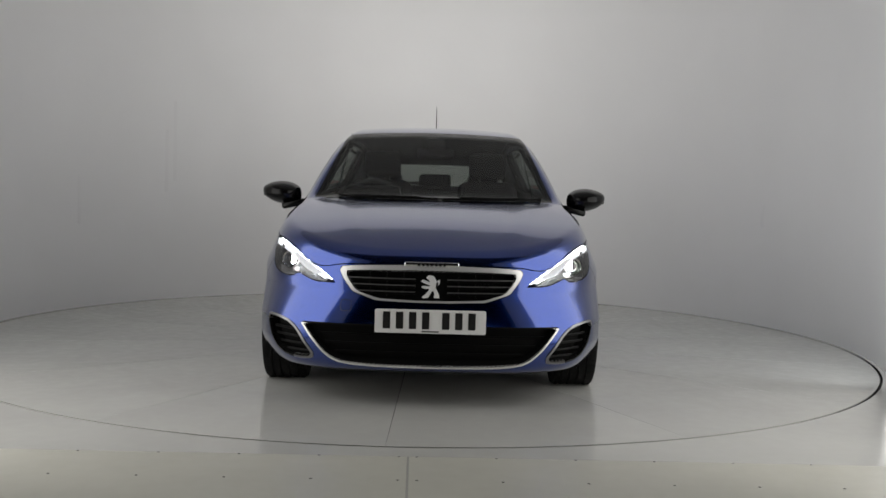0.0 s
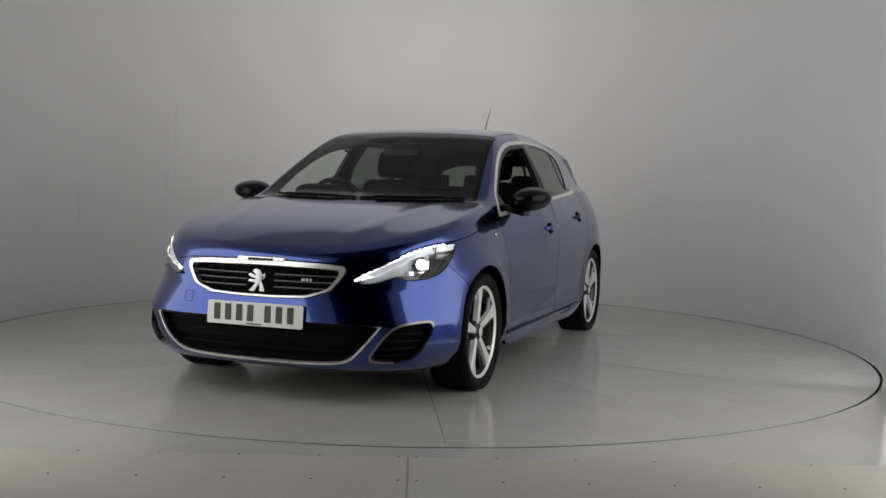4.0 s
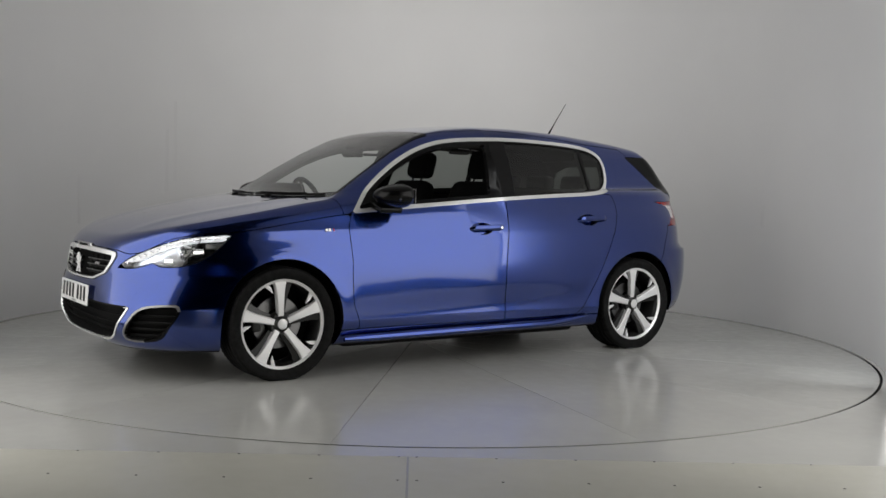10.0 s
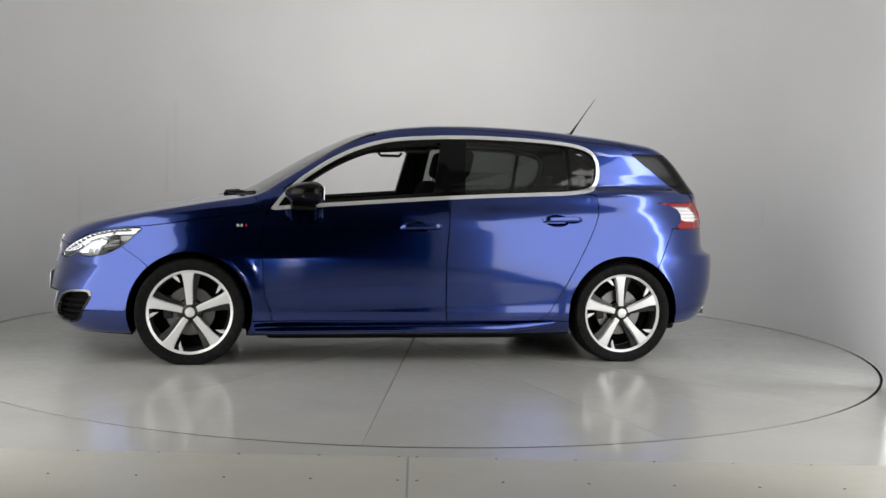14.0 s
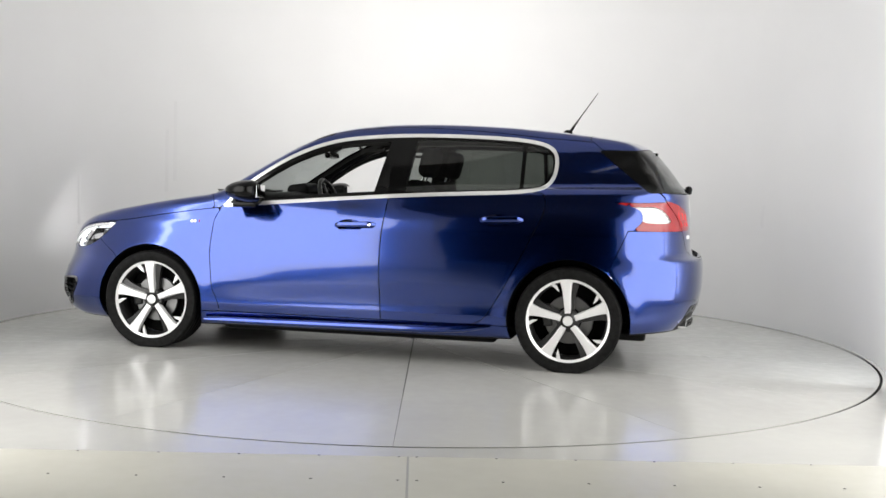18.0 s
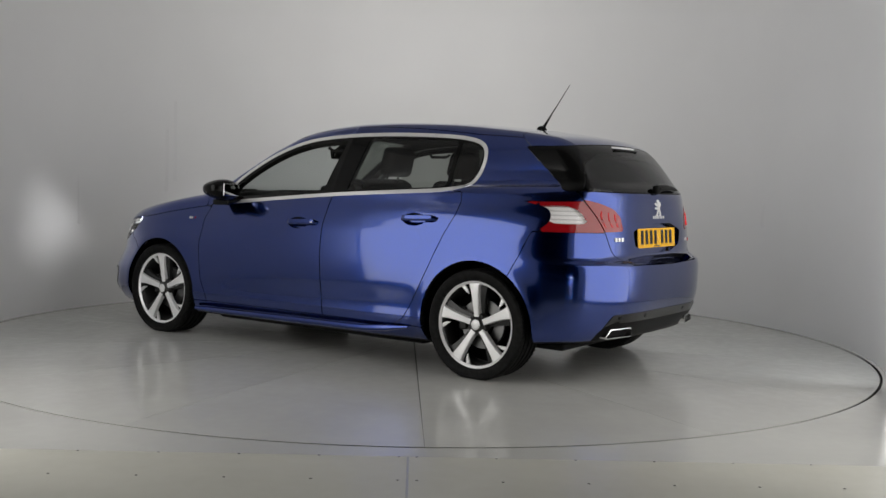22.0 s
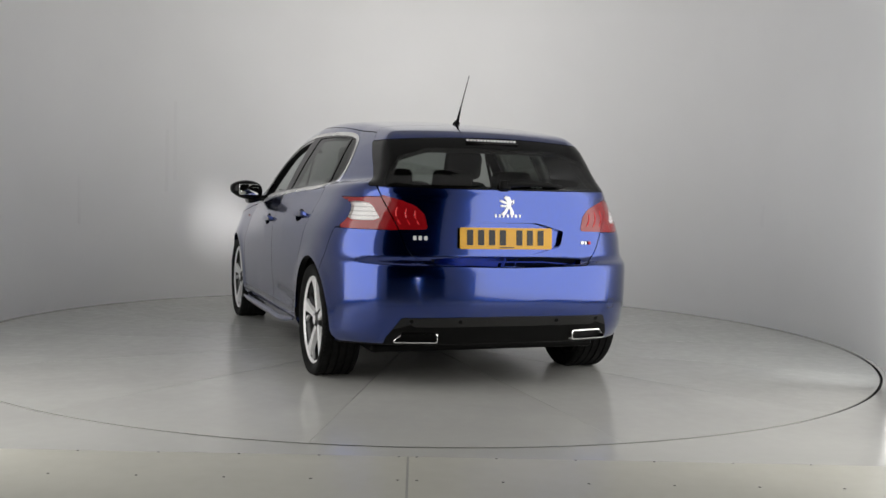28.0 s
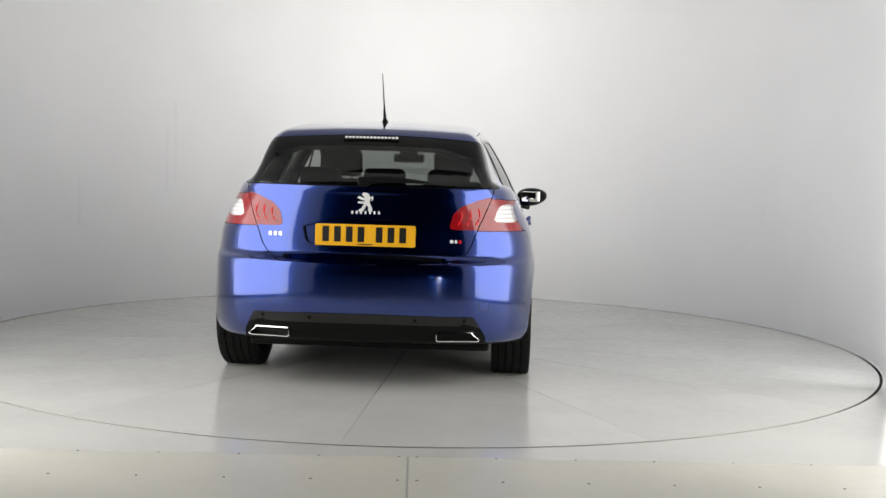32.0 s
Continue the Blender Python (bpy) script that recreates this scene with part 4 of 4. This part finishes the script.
# high brake lamp under the spoiler, wiper, aerial
brake = holder("brake_lamp", car, label="clear high-level brake lamp strip")
for k in range(15):
    y = -0.128 + 0.270 * k / 14
    p, n = on_skin(y, 1.308, False)
    part("segment", box_bm((0.014, 0.014, 0.012), (p.x - 0.004, y, 1.308), 0.003), M["brake_clear"], brake)
p, n = on_skin(0.007, 1.296, False)
part("housing", box_bm((0.02, 0.30, 0.012), (p.x - 0.001, 0.007, 1.2955), 0.004), M["gloss_black"], brake)
wiper = holder("rear_wiper", car, label="black rear wiper lying on the glass")
path = []
for y in np.linspace(0.01, -0.32, 8):
    p, n = on_skin(y, 1.075, False)
    path.append((p.x - 0.022, y, 1.072 + 0.012 * math.sin((y + 0.32) * 8)))
part("blade", tube_bm(path, [0.022, 0.021, 0.019, 0.017, 0.014, 0.012, 0.010, 0.006], 10), M["plastic"], wiper)
part("cap", box_bm((0.035, 0.06, 0.05), (path[0][0], 0.015, 1.072), 0.012), M["plastic"], wiper)
aerial = holder("aerial", car, label="black roof aerial leaning back")
part("foot", box_bm((0.085, 0.036, 0.03), (-1.195, 0, 1.434), 0.012, (0, 6, 0), taper=(0.4, 0.6)), M["plastic"], aerial)
part("mast", tube_bm([(-1.205, 0, 1.425), (-1.23, 0, 1.465), (-1.27, 0, 1.525), (-1.385, 0, 1.692)], [0.011, 0.008, 0.0038, 0.0019], 8), M["plastic"], aerial)

# exhaust trims in the rear bumper
for s in (1, -1):
    pts = bar_outline(0.205, 0.052, 0.012)
    pts = [(x + (0.022 if y < 0 else -0.012) * s * (1 if x * s < 0 else 0) * -1, y) for x, y in pts]
    bm = bmesh.new()
    rings = []
    for grow, along in ((1.0, 0.03), (1.0, -0.012), (0.90, -0.014), (0.86, 0.03)):
        rings.append([bm.verts.new((x * (grow if grow == 1.0 else 1 - (1 - grow) * 0.4), y * (grow if grow == 1 else 1 - (1 - grow) * 2.2), -along)) for x, y in pts])
    for a, b in zip(rings, rings[1:]):
        for i in range(len(a)):
            j = (i + 1) % len(a)
            bm.faces.new((a[i], a[j], b[j], b[i]))
    p, n = on_skin(0.478, 0.292, False)
    tip = part("exhaust_trim", bm, M["bright"], car, "chrome-edged flat exhaust outlet")
    tip.matrix_basis = facing(Vector((p.x - 0.002, s * 0.478, 0.286)), (n.x, s * n.y, 0))
    hole = part("outlet", slab_bm(bar_outline(0.19, 0.038, 0.008), 0.001, pose(0, 0, -0.03)), M["mesh_black"], tip)

# door mirrors
for s in (1, -1):
    mirror = holder("door_mirror", car, label="gloss black door mirror with a glossy grey band")
    bm = bmesh.new()
    bmesh.ops.create_uvsphere(bm, u_segments=40, v_segments=24, radius=1.0)
    for v in bm.verts:
        x, y, z = v.co
        fx = 0.150 if x > 0 else 0.072
        v.co = Vector((0.635 + fx * math.copysign(abs(x) ** 0.8, x) * (1 - 0.25 * max(y, 0)), s * (0.925 + 0.115 * math.copysign(abs(y) ** 0.75, y)), 0.998 + 0.069 * math.copysign(abs(z) ** 0.75, z) * (1 - 0.30 * max(y, 0)) * (1 - 0.25 * max(x, 0)) + 0.01 * y))
    for v in bm.verts:
        v.co.x = max(v.co.x, 0.566)
    part("shell", bm, M["satin_black"], mirror)
    part("mirror_glass", box_bm((0.006, 0.135, 0.078), (0.5655, s * 0.918, 1.000), 0.003), M["mirror"], mirror)
    part("stalk", box_bm((0.15, 0.14, 0.038), (0.675, s * 0.845, 0.932), 0.012, (s * -14, 0, 0)), M["satin_black"], mirror)
    path = [(0.772 - 0.07 * (t ** 2) - 0.02, s * (0.86 + 0.165 * t), 0.972 + 0.012 * t) for t in np.linspace(0, 1, 7)]
    part("indicator", tube_bm(path, 0.009, 8), M["grey_gloss"], mirror)

# door handles, sill blades, wipers, washers, sensors
for s in (1, -1):
    for x0, z0, lock in ((-0.022, 0.812, True), (-0.90, 0.868, False)):
        handle = holder("door_handle", car, label="body-coloured door handle over a dark recess")
        bm, rings = bmesh.new(), []
        for t in np.linspace(0, 1, 17):
            q, n = beside(x0 + 0.126 - 0.256 * t, z0 - 0.004 + 0.008 * t, s)
            rise = min(1.0, 7 * t, 7 * (1 - t))
            q = q + n * (-0.004 + 0.026 * math.sin(rise * math.pi / 2))
            half, thick = 0.0165 * (0.45 + 0.55 * min(1, (rise + 0.1)) ** 0.5), 0.0075
            rings.append([bm.verts.new(q + Vector((0, 0, half * math.copysign(abs(math.cos(b)) ** 0.7, math.cos(b)))) + n * thick * math.sin(b)) for b in np.linspace(0, 2 * math.pi, 14, endpoint=False)])
        for a, b in zip(rings, rings[1:]):
            for i in range(14):
                bm.faces.new((a[i], a[(i + 1) % 14], b[(i + 1) % 14], b[i]))
        bm.faces.new(rings[0])
        bm.faces.new(rings[-1])
        bmesh.ops.recalc_face_normals(bm, faces=bm.faces[:])
        part("grip", bm, M["paint"], handle)
        if lock:
            q, n = beside(-0.118, 0.812, s)
            o = part("lock", lathe_bm([(0.0001, 0.0), (0.009, 0.0), (0.010, -0.01)], 16, m=pose(0, 0, 0, 90, 0, 0)), M["bright"], handle)
            o.matrix_basis = facing(q + n * 0.030, n)
    path = []
    for x in np.linspace(0.94, -0.86, 12):
        t = (x + 0.86) / 1.8
        path.append((x, s * (0.872 + 0.014 * math.sin(math.pi * (1 - t)) + (0.010 if t < 0.3 else 0)), 0.196 + 0.018 * (1 - t) + (0.03 * (1 - t / 0.15) if t < 0.15 else 0)))
    part("sill_blade", tube_bm(path, [0.012] + [0.020] * 10 + [0.006], 8), M["paint"], car, "raised sill blade under the doors")
for k, (x0, y0, y1) in enumerate(((1.135, 0.05, 0.62), (1.10, -0.55, 0.02))):
    wiper = holder("front_wiper", car, label="black windscreen wiper at rest")
    path = []
    for t in np.linspace(0, 1, 7):
        y = y0 + (y1 - y0) * t
        path.append((1.112 - 0.43 * y * y, y, 0.0))
    got = []
    for x, y, _ in path:
        zs = np.linspace(1.3, 0.8, 300)
        i = int(np.argmax(body_field(np.full(300, x), np.full(300, y), zs) < 0))
        got.append((x, y, zs[i] + 0.008))
    part("blade", tube_bm(got, 0.006, 8), M["plastic"], wiper)
    part("arm", tube_bm([(a + 0.016, b, c + 0.006) for a, b, c in got[1:6]], [0.009, 0.008, 0.007, 0.006, 0.005], 8), M["plastic"], wiper)
for x, y in ((1.02, 0.24), (1.02, -0.24)):
    zs = np.linspace(1.1, 0.8, 300)
    x += 0.10
    i = int(np.argmax(body_field(np.full(300, x), np.full(300, y), zs) < 0))
    part("washer_jet", box_bm((0.03, 0.035, 0.014), (x, y, zs[i] + 0.004), 0.005), M["plastic"], car)
for y, z in ((0.62, 0.47), (-0.62, 0.47)):
    p, n = on_skin(y, z)
    o = part("parking_sensor", lathe_bm([(0.0001, 0), (0.010, 0), (0.011, -0.002)], 16, m=pose(0, 0, 0, 90, 0, 0)), M["paint"], car)
    o.matrix_basis = facing(p + n * 0.0015, n)
for y, z in ((0.27, 0.372), (-0.27, 0.372), (0.52, 0.375), (-0.52, 0.375)):
    p, n = on_skin(y, z, False)
    o = part("parking_sensor", lathe_bm([(0.0001, 0), (0.010, 0), (0.011, -0.002)], 16, m=pose(0, 0, 0, 90, 0, 0)), M["plastic"], car)
    o.matrix_basis = facing(p + n * 0.005, n)
for y0, z0, front in ((-0.40, 0.487, True), (-0.62, 0.45, False)):
    loop = []
    for u, v in bar_outline(0.050, 0.050, 0.007) + bar_outline(0.050, 0.050, 0.007)[:1]:
        p, n = on_skin(y0 + u, z0 + v, front)
        loop.append(p + n * 0.0002)
    part("tow_cover", tube_bm(loop, 0.0014, 6, caps=False), M["joint"], car, "square seam of the towing-eye cover")
# ---------------------------------------------------------------- car: wheels


def tread_bm():
    bm = lathe_bm([(0.232, 0.085), (0.252, 0.101), (0.276, 0.109), (0.290, 0.107), (0.2975, 0.098), (0.3, 0.080),
                   (0.3, 0.062), (0.293, 0.060), (0.293, 0.051), (0.3, 0.049), (0.3, 0.020), (0.293, 0.018), (0.293, 0.008), (0.3, 0.006),
                   (0.3, -0.022), (0.293, -0.024), (0.293, -0.034), (0.3, -0.036), (0.3, -0.064), (0.293, -0.066), (0.293, -0.074), (0.3, -0.076),
                   (0.2975, -0.094), (0.290, -0.105), (0.276, -0.108), (0.252, -0.101), (0.232, -0.085)], 96)
    for k in range(72):
        a = 2 * math.pi * k / 72
        for y, w, lean in ((0.083, 0.026, 12), (-0.085, 0.022, -12)):
            box_bm((0.007, w, 0.0042), (0.2985 * math.cos(a), y, 0.2985 * math.sin(a)), 0, (0, 90 - math.degrees(a), 0), bm)
    for v in bm.verts:
        r = math.hypot(v.co.x, v.co.z)
        grow = (r + 0.009 * min(1.0, max(0.0, (r - 0.24) / 0.05))) / r
        v.co.x, v.co.z = v.co.x * grow, max(v.co.z * grow, -0.3)
    return bm


def spoke_bm(deep=False):
    """One machined spoke from hub to rim, pointing up; its face lies outwards (+y)."""
    bm = bmesh.new()
    rows = []
    for r, half, y in ((0.030, 0.018, 0.072), (0.070, 0.0165, 0.076), (0.120, 0.0195, 0.080), (0.170, 0.0235, 0.084), (0.205, 0.029, 0.086), (0.231, 0.037, 0.086)):
        depth = 0.030 - 0.006 * (r / 0.23)
        rows.append([bm.verts.new(c) for c in ((-half - 0.004, y - depth, r), (-half, y - 0.003, r), (-half + 0.004, y, r), (half - 0.004, y, r), (half, y - 0.003, r), (half + 0.004, y - depth, r))])
    for a, b in zip(rows, rows[1:]):
        for i in range(5):
            bm.faces.new((a[i], a[i + 1], b[i + 1], b[i]))
        bm.faces.new((a[5], a[0], b[0], b[5]))
    bmesh.ops.recalc_face_normals(bm, faces=bm.faces[:])
    return bm


def pocket_bm():
    """The dark spoke web beside a machined spoke."""
    bm = bmesh.new()
    rows = []
    for r, x0, x1, y in ((0.060, 0.012, 0.036, 0.050), (0.120, 0.021, 0.044, 0.058), (0.180, 0.028, 0.060, 0.066), (0.226, 0.036, 0.080, 0.070)):
        rows.append([bm.verts.new(c) for c in ((-x0, y - 0.03, r), (-x0, y, r), (-x1, y - 0.006, r * 0.985), (-x1, y - 0.036, r * 0.985))])
    for a, b in zip(rows, rows[1:]):
        for i in range(4):
            bm.faces.new((a[i], a[(i + 1) % 4], b[(i + 1) % 4], b[i]))
    bmesh.ops.recalc_face_normals(bm, faces=bm.faces[:])
    return bm


def build_wheel():
    wheel = holder("wheel", car, label="five-spoke alloy wheel with machined faces and dark pockets")
    part("tyre", tread_bm(), M["tyre"], wheel, "black road tyre with tread grooves")
    part("rim", lathe_bm([(0.236, 0.086), (0.2445, 0.094), (0.2455, 0.088), (0.240, 0.080), (0.232, 0.072), (0.222, 0.05), (0.214, 0.0), (0.222, -0.06), (0.238, -0.085)], 72), M["rim_dark"], wheel, "dark grey rim barrel")
    part("rim_edge", lathe_bm([(0.2275, 0.084), (0.233, 0.0885), (0.242, 0.094), (0.2455, 0.091)], 96), M["machined"], wheel, "bright machined rim edge")
    for k in range(5):
        turn = pose(0, 0, 0, 0, 72 * k + 4, 0)
        o = part("spoke", spoke_bm(), M["machined"], wheel)
        o.matrix_basis = turn
        o = part("spoke_pocket", pocket_bm(), M["rim_dark"], wheel)
        o.matrix_basis = turn
        o = part("spoke_blade", slab_bm([(0.044, 0.160), (0.098, 0.207), (0.076, 0.220), (0.052, 0.188)][::-1], 0.012, Matrix(((1, 0, 0, 0), (0, 0, 1, 0.066), (0, 1, 0, 0.010), (0, 0, 0, 1)))), M["machined"], wheel)
        o.matrix_basis = turn
        a = radians(72 * k + 36 + 4)
        bolt = part("wheel_bolt", lathe_bm([(0.0001, 0.070), (0.009, 0.070), (0.010, 0.060), (0.010, 0.035)], 12), M["rim_dark"], wheel)
        bolt.matrix_basis = Matrix.Translation((0.052 * math.sin(a), 0, 0.052 * math.cos(a)))
    part("hub", lathe_bm([(0.030, 0.086), (0.036, 0.078), (0.062, 0.062), (0.068, 0.03)], 40), M["rim_dark"], wheel)
    part("hub_cap", lathe_bm([(0.0001, 0.090), (0.018, 0.0895), (0.027, 0.087), (0.031, 0.080), (0.031, 0.06)], 36), M["machined"], wheel, "silver hub cap")
    part("brake_disc", lathe_bm([(0.075, 0.012), (0.140, 0.012), (0.143, 0.008), (0.143, -0.012), (0.075, -0.012)], 48), M["steel"], wheel, "steel brake disc")
    part("caliper", box_bm((0.055, 0.06, 0.13), (0.128, 0.0, 0.02), 0.012, (0, 6, 0)), M["rim_dark"], wheel)
    part("backing", lathe_bm([(0.0001, -0.03), (0.22, -0.05)], 32), M["mesh_black"], wheel)
    return wheel


WHEEL_Z = 0.30
base_wheel = build_wheel()
base_wheel.matrix_basis = pose(1.308, 0.770, WHEEL_Z)
copy_thing(base_wheel, pose(-1.308, 0.770, WHEEL_Z))
copy_thing(base_wheel, pose(1.308, -0.770, WHEEL_Z, 0, 0, 180))
copy_thing(base_wheel, pose(-1.308, -0.770, WHEEL_Z, 0, 0, 180))
for x in (1.308, -1.308):
    for s in (1, -1):
        r = 0.352 if x > 0 else 0.357
        bm = bmesh.new()
        rings = []
        for y in (0.842, 0.78, 0.58):
            rings.append([bm.verts.new((x + (r + 0.004) * math.cos(a), s * y, 0.30 + (r + 0.004) * math.sin(a))) for a in np.linspace(radians(-10), radians(190), 40)])
        for a, b in zip(rings, rings[1:]):
            for i in range(39):
                bm.faces.new((a[i], a[i + 1], b[i + 1], b[i]))
        bm.faces.new(rings[-1])
        part("arch_liner", bm, M["mesh_black"], car)
part("floor_pan", box_bm((3.3, 1.30, 0.05), (-0.1, 0, 0.20), 0.02), M["plastic"], car)
# added tray, hung low to block light and darken the floor beneath
part("shade_undertray", box_bm((1.75, 1.46, 0.09), (0.0, 0, 0.172), 0.03), M["plastic"], car)
part("silencer", box_bm((0.24, 0.7, 0.10), (-1.72, 0.05, 0.265), 0.04), M["plastic"], car)
# ---------------------------------------------------------------- car: cabin


def seat(x, y, rear=False):
    unit = holder("front_seat", car, label="black cloth front seat with headrest")
    part("cushion", box_bm((0.50, 0.50, 0.16), (x + 0.05, y, 0.50), 0.06, (0, -8, 0)), M["cloth"], unit)
    part("backrest", box_bm((0.15, 0.50, 0.62), (x - 0.28, y, 0.80), 0.06, (0, -20, 0), taper=(0.9, 0.82)), M["cloth"], unit)
    part("headrest", box_bm((0.10, 0.26, 0.19), (x - 0.435, y, 1.205), 0.045, (0, -14, 0)), M["cloth"], unit)
    for dy in (-0.055, 0.055):
        part("headrest_post", tube_bm([(x - 0.375, y + dy, 1.05), (x - 0.42, y + dy, 1.16)], 0.007, 8), M["bright"], unit)


seat(0.07, 0.37)
seat(0.07, -0.37)
bench = holder("rear_seat", car, label="black cloth rear bench with three headrests")
part("cushion", box_bm((0.48, 1.25, 0.16), (-0.72, 0, 0.50), 0.06), M["cloth"], bench)
part("backrest", box_bm((0.15, 1.25, 0.58), (-1.05, 0, 0.78), 0.06, (0, -18, 0)), M["cloth"], bench)
for y in (-0.38, 0.0, 0.38):
    part("headrest", box_bm((0.085, 0.25, 0.13), (-1.16, y, 1.09), 0.035, (0, -10, 0)), M["cloth"], bench)
part("parcel_shelf", box_bm((0.55, 1.2, 0.02), (-1.50, 0, 0.99), 0.008), M["trim"], car)
part("dashboard", box_bm((0.42, 1.36, 0.30), (0.83, 0, 0.83), 0.08, (0, 6, 0)), M["trim"], car)
part("dashboard_top", box_bm((0.55, 1.30, 0.06), (0.90, 0, 0.935), 0.028, (0, 4, 0)), M["trim"], car)
binnacle = part("instrument_hood", box_bm((0.16, 0.34, 0.09), (0.74, -0.37, 1.005), 0.035, (0, 8, 0)), M["trim"], car)
wheel_unit = holder("steering_wheel", car, pose(0.54, -0.37, 0.93, 0, -68, 0), "black leather steering wheel")
ring = [(0.165 * math.cos(a), 0.175 * math.sin(a), 0) for a in np.linspace(0, 2 * math.pi, 41)]
part("rim", tube_bm(ring, 0.016, 10, caps=False), M["leather"], wheel_unit)
part("boss", box_bm((0.12, 0.14, 0.05), (0, 0, -0.01), 0.02), M["leather"], wheel_unit)
for a in (0, 180, 270):
    part("spoke", box_bm((0.03, 0.12, 0.014), (0.10 * math.cos(radians(a + 90)), 0.10 * math.sin(radians(a + 90)), -0.005), 0.006, (0, 0, a)), M["leather"], wheel_unit)
inside = holder("rear_view_mirror", car, label="black interior mirror under the windscreen header")
part("shell", box_bm((0.035, 0.23, 0.065), (0.42, 0.0, 1.262), 0.016, (0, 10, 0)), M["gloss_black"], inside)
part("glass", box_bm((0.004, 0.21, 0.050), (0.401, 0.0, 1.259), 0.001, (0, 10, 0)), M["mirror"], inside)
part("sensor_box", box_bm((0.13, 0.13, 0.05), (0.38, 0.0, 1.310), 0.02, (0, 28, 0)), M["trim"], inside)
part("tunnel", box_bm((1.2, 0.24, 0.26), (0.20, 0, 0.42), 0.05), M["trim"], car)
part("carpet", box_bm((2.9, 1.36, 0.04), (-0.35, 0, 0.30), 0.015), M["cloth"], car)
part("boot_floor", box_bm((0.7, 1.2, 0.5), (-1.52, 0, 0.60), 0.05), M["trim"], car)
part("bulkhead", box_bm((0.05, 1.45, 0.55), (1.02, 0, 0.62), 0.02), M["trim"], car)
for s in (1, -1):
    part("grab_handle", tube_bm([(0.05, s * 0.565, 1.29), (0.03, s * 0.545, 1.27), (-0.10, s * 0.545, 1.27), (-0.12, s * 0.565, 1.29)], 0.010, 8), M["headlining"], car)
    part("seat_belt", box_bm((0.045, 0.004, 0.46), (-0.20, s * 0.66, 1.06), 0, (s * 14, 0, 0)), M["cloth"], car)
# ---------------------------------------------------------------- motion
OFF_X, OFF_Y = 0.167, 0.117


def heading(t):
    """The turntable's angle in degrees: it starts from rest, then turns evenly."""
    return -91.02 - (5.81 * (t - 0.40) if t > 0.8 else 5.81 * (t / 0.8) ** 2 * 0.4)


def motions():
    times = [0.0, 0.2, 0.4, 0.6, 0.8] + [1.0 + 0.5 * i for i in range(63)]
    spin = [(t, pose(0, 0, 0, 0, 0, heading(t))) for t in times]
    walk(turntable, spin)
    walk(car, [(t, m @ pose(OFF_X, OFF_Y, 0.002)) for t, m in spin])


motions()
